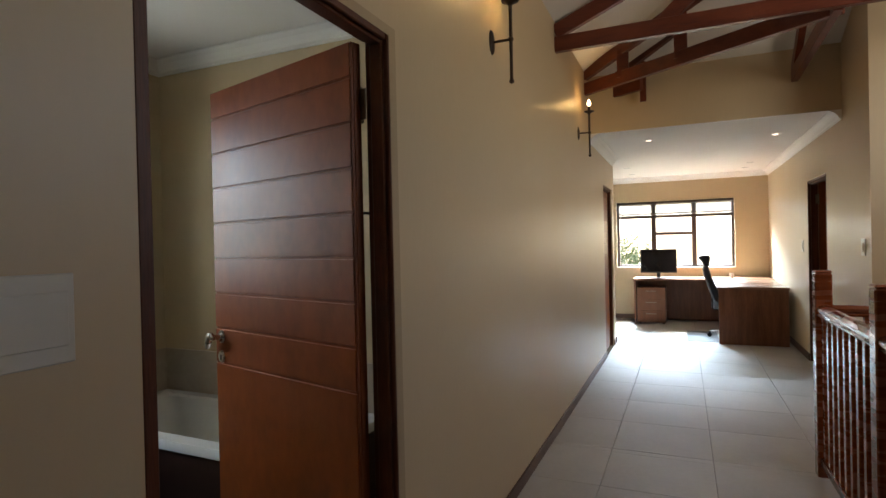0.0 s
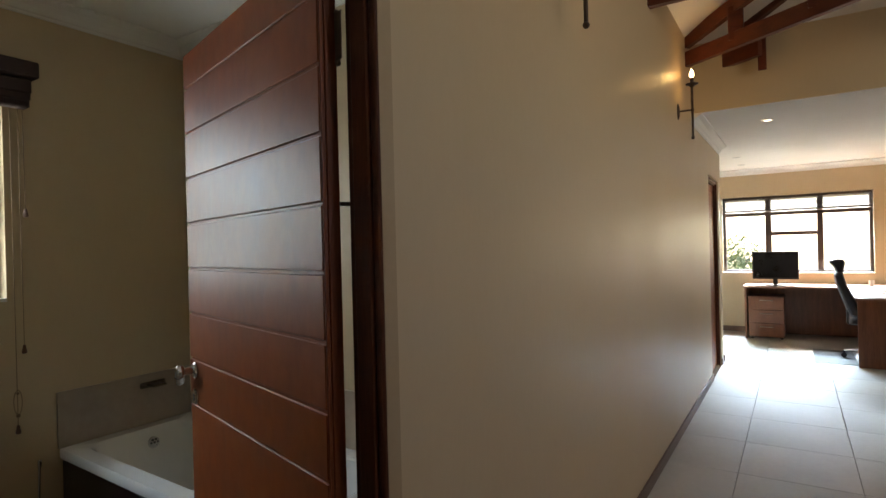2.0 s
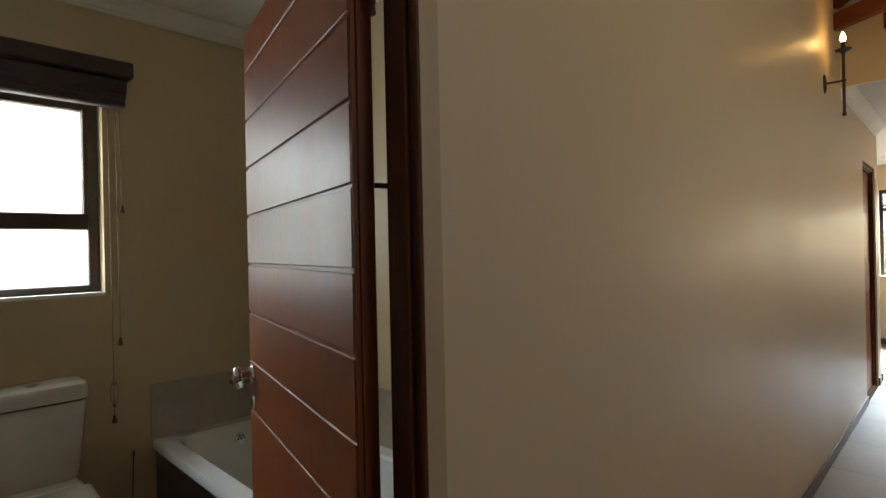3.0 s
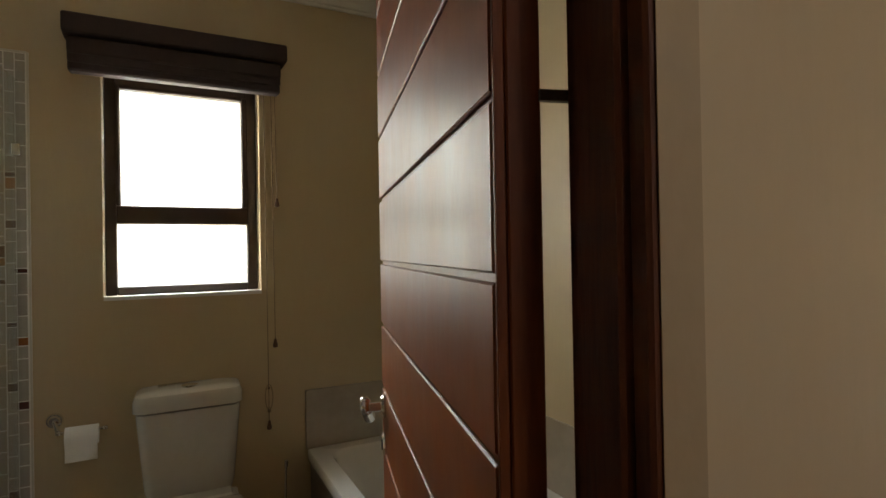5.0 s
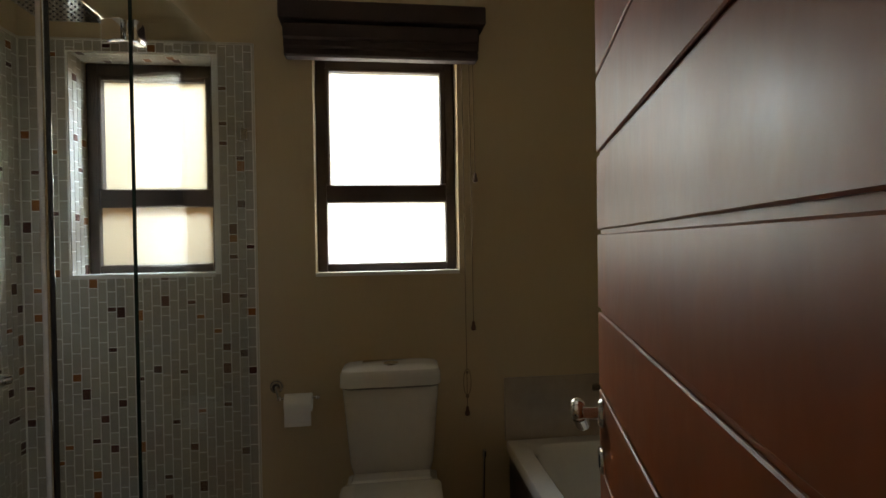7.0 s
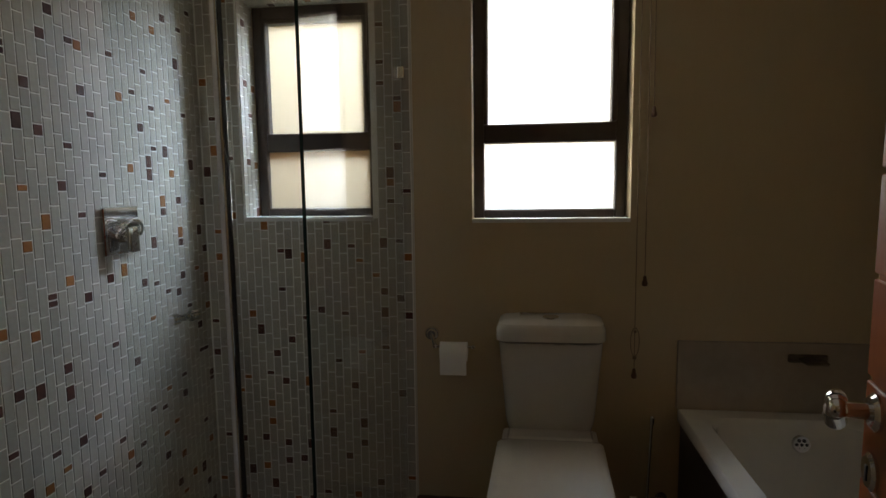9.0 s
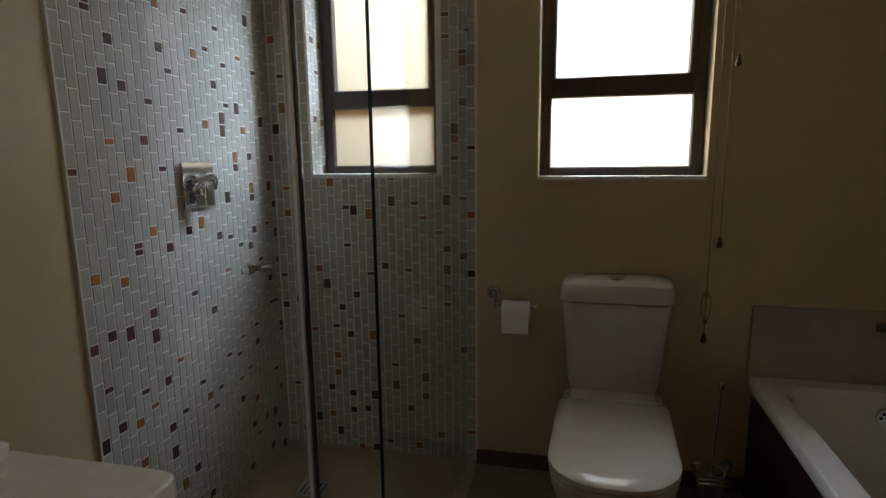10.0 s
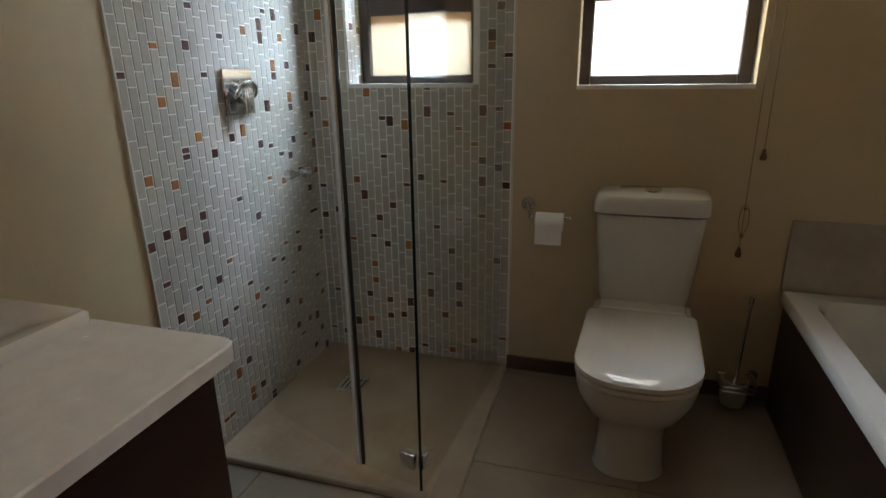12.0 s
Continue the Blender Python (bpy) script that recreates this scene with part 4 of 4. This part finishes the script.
sconce(1.525, 2.378, "black wrought-iron candle sconce with a lit bulb on the wall")
sconce(3.985, 2.358, "black wrought-iron candle sconce with a lit bulb near the bulkhead")

for x, y in ((0.53, 5.30), (1.76, 5.60), (0.10, 7.6), (0.10, 8.45), (1.75, 8.9 - 0.35), (1.76, 7.95)):
    d = thing("downlight", (x, y, FLAT), "round recessed steel downlight in the flat white ceiling", "downlight", "ceiling downlights")
    bm = bmesh.new()
    lathe(bm, [(0.032, -0.001), (0.036, -0.005), (0.048, -0.004), (0.050, 0.0)], (x, y, FLAT), 28)
    part("ring", bm, M_STEEL, d)
    part("lens", rod(bmesh.new(), (x, y, FLAT - 0.0045), (x, y, FLAT - 0.0055), 0.031, seg=24), M_DOWN if y < 6 else M_STEEL, d)

# roof timbers
W, H = 0.055, 0.115
AY, TX = 3.05, 1.8
ZB = 2.80 + H / 2


def truss(name, label, bars, y=0):
    t = thing(name, bars[0][1], label, "roof truss", "roof trusses")
    for nm, a, b in bars:
        k = {"post": 0.88, "brace": 0.9, "king_post": 0.92, "rafter": 0.95, "strut": 0.45}.get(nm, 1)
        part(nm, beam(bmesh.new(), a, b, W * k, H * (0.5 if nm == "strut" else k)), M_BEAM, t)
    return t


top = RZ - 0.13
truss("roof_truss", "dark red-brown timber roof truss spanning the corridor below the slope", [
    ("bottom_chord", (0.0, AY, ZB), (3.6, AY, ZB)),
    ("rafter", (0.0, AY, EAVE - 0.08), (TX, AY, top)),
    ("rafter", (3.6, AY, EAVE - 0.08), (TX, AY, top)),
    ("king_post", (TX, AY, ZB), (TX, AY, top)),
    ("brace", (0.72, AY, ZB), (1.45, AY, EAVE + 0.5))])
B0, B1 = Vector((0.0, 4.40, ZB)), Vector((TX + 0.02, AY + 0.12, ZB))
bd = (B1 - B0)
truss("hip_truss", "dark red-brown diagonal hip truss meeting the main truss", [
    ("bottom_chord", B0, B1),
    ("rafter", B0 + Vector((0, 0, 0.14)), B0 + bd * 0.92 + Vector((0, 0, 0.66))),
    ("post", B0 + bd * 0.475, B0 + bd * 0.475 + Vector((0, 0, 0.40))),
    ("post", B0 + bd * 0.21, B0 + bd * 0.21 + Vector((0, 0, 0.25)))])
C0 = Vector((TX - 0.02, BULK, ZB - 0.06))
truss("jack_truss", "dark red-brown jack truss between the bulkhead and main truss", [
    ("bottom_chord", C0, (TX - 0.02, AY + 0.05, ZB)),
    ("rafter", C0 + Vector((0, 0, 0.02)), (TX - 0.02, AY + 0.6, top - 0.12))])
D0 = Vector((0.05, 4.77, ZB))
truss("corner_truss", "dark red-brown short timber brace in the ceiling corner", [
    ("bottom_chord", D0, (0.52, 4.44, ZB)),
    ("rafter", D0 + Vector((0, 0, 0.08)), (0.95, 4.12, EAVE + 0.26)),
    ("strut", (0.53, 4.50, 2.70), (0.53, 4.50, ZB + 0.42))])


# balustrade
def newel(x, y, label):
    t = thing("newel_post", (x, y, 0), label, "newel post", "newel posts")
    part("shaft", boxes((x - 0.042, x + 0.042, y - 0.042, y + 0.042, -0.2, 1.165), bevel=0.006), M_WOOD, t)
    part("cap", boxes((x - 0.043, x + 0.043, y - 0.043, y + 0.043, 1.165, 1.181), bevel=0.008), M_WOOD, t)
    return t


def railing(a, b, label):
    """A length of balustrade from a to b, (x, y) each, between newels."""
    a, b = Vector((*a, 0)), Vector((*b, 0))
    d = (b - a)
    n = round(d.length / 0.115)
    t = thing("balustrade", ((a + b) / 2), label, "balustrade", "balustrade lengths")
    m = Matrix.Translation(a) @ pose(0, 0, 0, 0, 0, math.degrees(math.atan2(d.y, d.x)))
    bm = bmesh.new()
    sec = [(-0.030, 0), (0.030, 0), (0.034, 0.010), (0.026, 0.018), (0.034, 0.026), (0.036, 0.042), (0.026, 0.056), (0.010, 0.062), (-0.010, 0.062), (-0.026, 0.056), (-0.036, 0.042), (-0.034, 0.026), (-0.026, 0.018), (-0.034, 0.010)]
    loft(bm, [[m @ Vector((x, y, 0.922 + z)) for y, z in sec] for x in (0, d.length)])
    part("handrail", bm, M_WOOD, t)
    bm = bmesh.new()
    box(bm, 0, d.length, -0.03, 0.03, 0.07, 0.115, 0.005, 2, m)
    part("bottom_rail", bm, M_WOOD, t)
    for i in range(n):
        bm = bmesh.new()
        u = (i + 0.5) * d.length / n
        box(bm, u - 0.021, u + 0.021, -0.021, 0.021, 0.112, 0.925, 0.003, 1, m)
        part("baluster", bm, M_WOOD, t)
    return t


NX = 1.582
newel(NX, 2.655, "red-brown square wooden newel post at the balustrade corner")
newel(NX, 1.585, "red-brown square wooden newel post with a flat cap")
newel(NX, -0.2, "red-brown square wooden newel post beside the stairwell")
newel(3.50, 2.655, "red-brown square wooden newel post against the stairwell wall")
railing((NX, 2.613), (NX, 1.627), "red-brown wooden balustrade with square balusters along the corridor")
railing((NX, 1.543), (NX, -0.158), "red-brown wooden balustrade with square balusters beside the stairwell")
railing((NX + 0.042, 2.655), (3.458, 2.655), "red-brown wooden balustrade crossing the end of the stairwell")

# office corner: L-shaped desk
dk = thing("desk", (1.2, 7.6, 0), "dark walnut L-shaped office desk by the window", "desk")
part("worktop", boxes((0.085, RIGHT - 0.02, 8.40, 9.00, 0.715, 0.745), bevel=0.003), M_DESKT, dk)
part("worktop_return", boxes((1.25, 2.06, 6.86, 8.397, 0.715, 0.745), bevel=0.003), M_DESKT, dk)
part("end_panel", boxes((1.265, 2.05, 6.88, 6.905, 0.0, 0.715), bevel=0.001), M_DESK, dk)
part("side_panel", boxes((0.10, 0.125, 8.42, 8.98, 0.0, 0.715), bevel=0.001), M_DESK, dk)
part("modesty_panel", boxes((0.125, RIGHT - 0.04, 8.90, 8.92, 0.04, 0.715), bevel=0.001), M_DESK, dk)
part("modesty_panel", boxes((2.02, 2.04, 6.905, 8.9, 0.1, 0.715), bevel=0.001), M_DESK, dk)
dp = thing("drawer_pedestal", (0.38, 8.4, 0), "walnut three-drawer pedestal standing under the desk", "drawer unit")
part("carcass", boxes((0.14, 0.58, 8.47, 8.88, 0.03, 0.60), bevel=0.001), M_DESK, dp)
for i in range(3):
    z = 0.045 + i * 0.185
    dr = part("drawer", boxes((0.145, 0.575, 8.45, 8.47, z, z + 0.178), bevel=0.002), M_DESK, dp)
    bm = bmesh.new()
    rod(bm, (0.28, 8.43, z + 0.13), (0.44, 8.43, z + 0.13), 0.005)
    for x in (0.29, 0.43):
        rod(bm, (x, 8.43, z + 0.13), (x, 8.45, z + 0.13), 0.004)
    part("drawer_handle", bm, M_STEEL, dr)
for x in (0.16, 0.52):
    for y in (8.5, 8.8):
        part("castor", boxes((x, x + 0.04, y, y + 0.04, 0, 0.03), bevel=0.008), M_BLACK, dp)
mo = thing("monitor", (0.50, 8.65, 0.745), "black flat-screen monitor standing on the desk", "monitor")
part("housing", boxes((0.195, 0.755, 8.60, 8.635, 0.832, 1.222), bevel=0.006), M_BLACK, mo)
part("screen", boxes((0.210, 0.740, 8.597, 8.600, 0.86, 1.208)), M_SCREEN, mo)
bm = bmesh.new()
box(bm, 0.445, 0.505, 8.62, 8.645, 0.76, 0.90, 0.005)
part("neck", bm, M_BLACK, mo)
bm = bmesh.new()
lathe(bm, [(0.12, 0), (0.12, 0.006), (0.03, 0.014)], (0, 0, 0), 32, Matrix.Translation((0.475, 8.62, 0.745)) @ Matrix.Diagonal((1, 0.75, 1, 1)))
part("foot", bm, M_BLACK, mo)
cup = thing("cup", (1.55, 8.65, 0.745), "small white cup standing on the desk", "cup")
bm = bmesh.new()
lathe(bm, [(0.025, 0), (0.032, 0.07), (0.034, 0.08), (0.031, 0.08), (0.024, 0.01)], (1.55, 8.65, 0.745), 20)
part("body", bm, M_CERAM, cup)

# office chair, its back to the corridor's left side
CX, CY = 1.46, 7.42
oc = thing("office_chair", (CX, CY, 0), "black leather swivel office chair behind the desk return", "office chair")


def cushion(name, loops, material, parent):
    bm = bmesh.new()
    loft(bm, loops)
    return part(name, bm, material, parent)


cushion("seat", [rrect(CX - 0.24, CX + 0.24, CY - 0.24, CY + 0.24, z, 0.10 - i) for z, i in ((0.42, 0.02), (0.44, 0), (0.50, 0), (0.52, 0.03))], M_LEATHER, oc)
lo = []
for z, dx, th, w in ((0.46, 0.03, 0.04, 0.20), (0.54, 0.0, 0.06, 0.22), (0.62, -0.035, 0.055, 0.23), (0.74, -0.075, 0.05, 0.24), (0.86, -0.12, 0.045, 0.23), (0.96, -0.14, 0.04, 0.19), (1.0, -0.135, 0.03, 0.13)):
    x = CX - 0.185 + dx
    lo.append(rrect(x - th, x + th, CY - w, CY + w, z, 0.03))
cushion("backrest", lo, M_LEATHER, oc)
cushion("headrest", [rrect(CX - 0.36 - a, CX - 0.285 + b, CY - 0.13, CY + 0.13, z, 0.028) for z, a, b in ((1.0, -0.01, 0.0), (1.05, 0.01, 0.01), (1.10, 0.05, 0.02), (1.125, 0.05, 0.015), (1.145, 0.0, 0.0))], M_LEATHER, oc)
part("back_bracket", boxes((CX - 0.26, CX - 0.20, CY - 0.03, CY + 0.03, 0.40, 0.62), (CX - 0.24, CX, CY - 0.03, CY + 0.03, 0.385, 0.418), bevel=0.008), M_BLACK, oc)
for s in (-1, 1):
    part("armrest", boxes((CX - 0.14, CX + 0.14, CY + s * 0.27 - 0.03, CY + s * 0.27 + 0.03, 0.66, 0.69), (CX - 0.02, CX + 0.03, CY + s * 0.27 - 0.012, CY + s * 0.27 + 0.012, 0.46, 0.66), bevel=0.010), M_BLACK, oc)
part("gas_lift", rod(rod(bmesh.new(), (CX, CY, 0.10), (CX, CY, 0.30), 0.028), (CX, CY, 0.30), (CX, CY, 0.42), 0.016), M_STEEL, oc)
for k in range(5):
    a = k * 2 * math.pi / 5 + 0.5
    ex, ey = CX + 0.29 * math.cos(a), CY + 0.29 * math.sin(a)
    part("leg", beam(bmesh.new(), (CX + 0.02 * math.cos(a), CY + 0.02 * math.sin(a), 0.11), (ex, ey, 0.085), 0.045, 0.028, 0.006), M_CHROME, oc)
    bm = bmesh.new()
    for s in (-1, 1):
        rod(bm, (ex - s * 0.006 * math.sin(a), ey + s * 0.006 * math.cos(a), 0.031), (ex - s * 0.024 * math.sin(a), ey + s * 0.024 * math.cos(a), 0.031), 0.027, seg=20)
    box(bm, ex - 0.012, ex + 0.012, ey - 0.012, ey + 0.012, 0.035, 0.08, 0.004)
    part("castor", bm, M_BLACK, oc)
cm = thing("chair_mat", (1.05, 7.4, 0), "thin dark chair mat lying on the tiled floor", "mat")
part("sheet", boxes((0.88, 1.28, 7.0, 7.9, 0.0, 0.003)), M_BLACK, cm)

# outside, past the windows
structure("neighbour_wall", boxes((BX - 1.6, BX - 1.4, -2.6, -0.9, -3.0, 2.0)), M_PLASTER, "beige plastered wall of the neighbouring house")
structure("ground", boxes((-60, 60, FAR + 0.3, 120, -3.2, -3.0), (-60, BX - 0.4, -60, FAR + 0.3, -3.2, -3.0)), M_GRASS, "dry grass outside the house")


def bush(c, r, seed, label):
    rng = random.Random(seed)
    t = thing("bush", (c[0], c[1], -3.0), label, "tree", "trees outside")
    bm = bmesh.new()
    rod(bm, (c[0], c[1], -3.0), (c[0] + 0.1, c[1], c[2] - 0.3 * r), 0.13, 0.06, 10)
    for k in range(6):
        a = rng.uniform(0, 6.28)
        rod(bm, (c[0] + 0.1, c[1], c[2] - 0.4 * r), (c[0] + 0.6 * r * math.cos(a), c[1] + 0.6 * r * math.sin(a), c[2] + rng.uniform(-0.1, 0.5) * r), 0.05, 0.015, 7)
    part("trunk", bm, M_SKIRT, t)
    vs, fs = [], []
    for k in range(2600):
        d = Vector((rng.gauss(0, 1), rng.gauss(0, 1), rng.gauss(0, 1))).normalized() * r * rng.uniform(0.45, 1.0)
        d *= 1 + 0.35 * noise.noise(d * 1.3 + Vector((seed, 0, 0)))
        p = Vector(c) + Vector((d.x, d.y, d.z * 0.8))
        u = Vector((rng.gauss(0, 1), rng.gauss(0, 1), rng.gauss(0, 1))).normalized()
        v = u.orthogonal().normalized()
        s = 0.10 * rng.uniform(0.6, 1.3)
        i = len(vs)
        vs += [p - u * s, p + v * s * 0.4, p + u * s, p - v * s * 0.4]
        fs.append((i, i + 1, i + 2, i + 3))
    me = bpy.data.meshes.new("crown")
    me.from_pydata([v - t.location for v in vs], [], fs)
    me.materials.append(M_LEAF)
    ob = new("crown", me)
    ob.parent = t
    return t


bush((-1.6, 22.0, 0.2), 1.7, 3, "leafy green tree outside the wide window")
bush((4.6, 24.0, -0.1), 1.9, 5, "leafy green tree beyond the wide window")
bush((-3.4, 30.0, -0.2), 2.2, 8, "leafy green tree farther off in the garden")


# ---------------------------------------------------------------- tiles, last
def cuboid_mesh(name, sx, sy, sz, bev, material):
    bm = bmesh.new()
    box(bm, 0, sx, 0, sy, 0, sz)
    if bev:
        es = [e for e in bm.edges if all(v.co.z > sz * 0.5 for v in e.verts)]
        bmesh.ops.bevel(bm, geom=es, offset=bev, segments=1, affect="EDGES")
    me = bpy.data.meshes.new(name)
    bm.to_mesh(me)
    bm.free()
    me.materials.append(material)
    return me


ft_parent = bpy.data.objects["floor_base"]
T, J = 0.6015, 0.0035
X_J, Y_J = 0.403, 2.672
cache = {}


def floor_tiles(parent, x0, x1, y0, y1, xj, yj, material, tag, top=0.0):
    i0, i1 = math.floor((x0 - xj) / T), math.ceil((x1 - xj) / T)
    j0, j1 = math.floor((y0 - yj) / T), math.ceil((y1 - yj) / T)
    for i in range(i0, i1):
        for j in range(j0, j1):
            a, b = max(x0, xj + i * T + J / 2), min(x1, xj + (i + 1) * T - J / 2)
            c, d = max(y0, yj + j * T + J / 2), min(y1, yj + (j + 1) * T - J / 2)
            if b - a < 0.01 or d - c < 0.01:
                continue
            key = (tag, round(b - a, 3), round(d - c, 3))
            if key not in cache:
                cache[key] = cuboid_mesh("floor_tile", b - a, d - c, 0.012, 0.0012, material)
            ob = new("floor_tile", cache[key])
            ob.location = (a, c, top - 0.012)
            ob.parent = parent


floor_tiles(ft_parent, 0.0, 1.667, BACK, 2.61, X_J, Y_J, M_TILE, "c")
floor_tiles(ft_parent, 0.0, STAIR_X, 2.61, STAIR_Y, X_J, Y_J, M_TILE, "c")
floor_tiles(ft_parent, 0.0, RIGHT, STAIR_Y, FAR, X_J, Y_J, M_TILE, "c")
floor_tiles(ft_parent, -2.48, 0.0, 6.67, FAR, X_J, Y_J, M_TILE, "c")
floor_tiles(bath_floor, SX + 0.03, -WT, B_LEFT, 0.79, -1.62, 0.30, M_BTILE, "b")
floor_tiles(bath_floor, BX, SX + 0.03, -0.235, 0.79, -1.62, 0.30, M_BTILE, "b")

# mosaic in the shower: upright strips in stretcher courses, with small dark and amber pieces
rngm = random.Random(11)
MW, ML, MG, MT = 0.0287, 0.0752, 0.0036, 0.007
pieces = []                                     # (wall, u, z, width, height, kind)


def cell(wall, u, w, a, b, kind, holes):
    for hu0, hu1, hz0, hz1 in holes:
        if u + w > hu0 + 0.002 and u < hu1 - 0.002 and b > hz0 and a < hz1:
            if a < hz0 - 0.006:
                b = hz0 - 0.002
            elif b > hz1 + 0.006:
                a = hz1 + 0.002
            else:
                return
            if b - a < 0.006:
                return
            if u < hu0 - 0.008:
                w = min(w, max(w, hu0 - u))
    pieces.append((wall, u, a, w, b - a, kind))


def mosaic(wall, u0, u1, z0, z1, holes):
    cols = max(1, round((u1 - u0) / (MW + MG)))
    pitch, here = (u1 - u0) / cols, []
    for c in range(cols):
        z = z0 - (ML + MG) * (0.5 * (c % 2) + 0.25 * (c // 2 % 2))
        u, w = u0 + c * pitch + MG / 2, pitch - MG
        last, here = here, []
        while z < z1 - 0.004:
            spans = [(z, z + ML, "grey")]
            if rngm.random() < 0.215 and not any(abs(z - q) < 0.05 for q in last):
                here.append(z)
                h = rngm.choice((0.041, 0.028, 0.028, 0.027, 0.016, 0.015))
                kind = "dark" if rngm.random() < 0.68 else "amber"
                if rngm.random() < 0.5:
                    spans = [(z, z + h, kind), (z + h + MG, z + ML, "grey")]
                else:
                    spans = [(z, z + ML - h - MG, "grey"), (z + ML - h, z + ML, kind)]
            for a, b, kind in spans:
                a, b = max(a, z0), min(b, z1)
                if b - a > 0.005:
                    cell(wall, u, w, a, b, kind, holes)
            z += ML + MG


TILE_END, TILE_TOP = -1.272, 2.125
mosaic("side", BX + 0.008, TILE_END, 0.012, TILE_TOP, [])
mosaic("window", B_LEFT + 0.008, -0.238, 0.012, TILE_TOP, [WINS])
mosaic("reveal_t", BX - 0.130, BX, WINS[0] + 0.006, WINS[1] - 0.003, [])
mosaic("reveal_l", BX - 0.130, BX + 0.002, WINS[2], WINS[3], [])
structure("mosaic_bed", boxes((BX, TILE_END - 0.003, B_LEFT, B_LEFT + 0.004, 0.0, TILE_TOP + 0.003)), M_MGROUT, "pale grout bed of the shower mosaic on the side wall")
bed2 = structure("mosaic_bed", wall_boxes(bmesh.new(), "x", BX, BX + 0.004, B_LEFT + 0.004, -0.234, 0.0, TILE_TOP + 0.003, [WINS]), M_MGROUT, "pale grout bed of the shower mosaic round the window")
structure("mosaic_bed", boxes((BX - 0.13, BX, WINS[0], WINS[0] + 0.003, WINS[2], WINS[3]), (BX - 0.13, BX, WINS[1] - 0.003, WINS[1], WINS[2], WINS[3]), (BX - 0.13, BX, WINS[0] + 0.003, WINS[1] - 0.003, WINS[3] - 0.003, WINS[3])), M_MGROUT, "pale grout bed of the mosaic in the window reveal")
structure("window_sill_shower", boxes((BX - 0.13, BX + 0.010, WINS[0], WINS[1], WINS[2] - 0.012, WINS[2] + 0.004)), M_STONE, "pale stone sill of the shower window")
structure("mosaic_edge_trim", boxes((TILE_END, TILE_END + 0.006, B_LEFT, B_LEFT + 0.009, 0.0, TILE_TOP + 0.006), (BX, BX + 0.009, -0.234, -0.228, 0.0, TILE_TOP + 0.006),
                                    (BX + 0.009, TILE_END, B_LEFT, B_LEFT + 0.009, TILE_TOP + 0.003, TILE_TOP + 0.009), (BX, BX + 0.009, B_LEFT + 0.009, -0.234, TILE_TOP + 0.003, TILE_TOP + 0.009)), M_PLASTIC, "cream edge trim of the shower mosaic")
MM = {"grey": M_MOS, "dark": M_MOSB, "amber": M_MOSO}
bed1 = bpy.data.objects["mosaic_bed"]


def corners(p):
    wall, u, z, w, h, kind = p
    if wall == "side":
        f = lambda a, d, e: (a, B_LEFT + 0.004 + d, e)
    elif wall == "window":
        f = lambda a, d, e: (BX + 0.004 + d, a, e)
    elif wall == "reveal_t":
        f = lambda a, d, e: (a, e, WINS[3] - 0.003 - d)
    else:
        f = lambda a, d, e: (a, WINS[0] + 0.003 + d, e)
    return f


near = sorted((p for p in pieces if p[0] == "side" and -1.62 < p[1] < -1.22 and 0.55 < p[2] < 1.75), key=lambda p: p[1])[-300:]
near2 = sorted((p for p in pieces if p[0] == "window" and p[1] < -0.24 and 0.3 < p[2] < 2.1), key=lambda p: -p[1])[:300]
nearset = set(near + near2)
bulk = {}
for p in pieces:
    f = corners(p)
    wall, u, z, w, h, kind = p
    d = MT - 0.0052
    v = [f(u, 0, z), f(u + w, 0, z), f(u + w, 0, z + h), f(u, 0, z + h),
         f(u + 0.001, d, z + 0.001), f(u + w - 0.001, d, z + 0.001), f(u + w - 0.001, d, z + h - 0.001), f(u + 0.001, d, z + h - 0.001)]
    fc = [(4, 5, 6, 7), (0, 1, 5, 4), (1, 2, 6, 5), (2, 3, 7, 6), (3, 0, 4, 7)]
    if wall != "window":
        fc = [q[::-1] for q in fc]
    if p in nearset:
        key = ("m", wall, round(w, 4), round(h, 3), kind)
        if key not in cache:
            me = bpy.data.meshes.new("mosaic_tile")
            o = Vector(v[0])
            me.from_pydata([Vector(q) - o for q in v], [], fc)
            me.materials.append(MM[kind])
            cache[key] = me
        ob = new("mosaic_tile", cache[key])
        ob.location = v[0]
        ob.parent = bed1 if wall == "side" else bed2
    else:
        vs, fs = bulk.setdefault((wall, kind), ([], []))
        i = len(vs)
        vs += v
        fs += [tuple(i + k for k in q) for q in fc]
for (wall, kind), (vs, fs) in bulk.items():
    me = bpy.data.meshes.new("mosaic_pieces")
    me.from_pydata(vs, [], fs)
    me.materials.append(MM[kind])
    ob = new("mosaic_pieces", me)
    ob.parent = bed1 if wall == "side" else bed2
    tagged(ob, "small upright mosaic strips of the shower wall", "", "", "stuff")
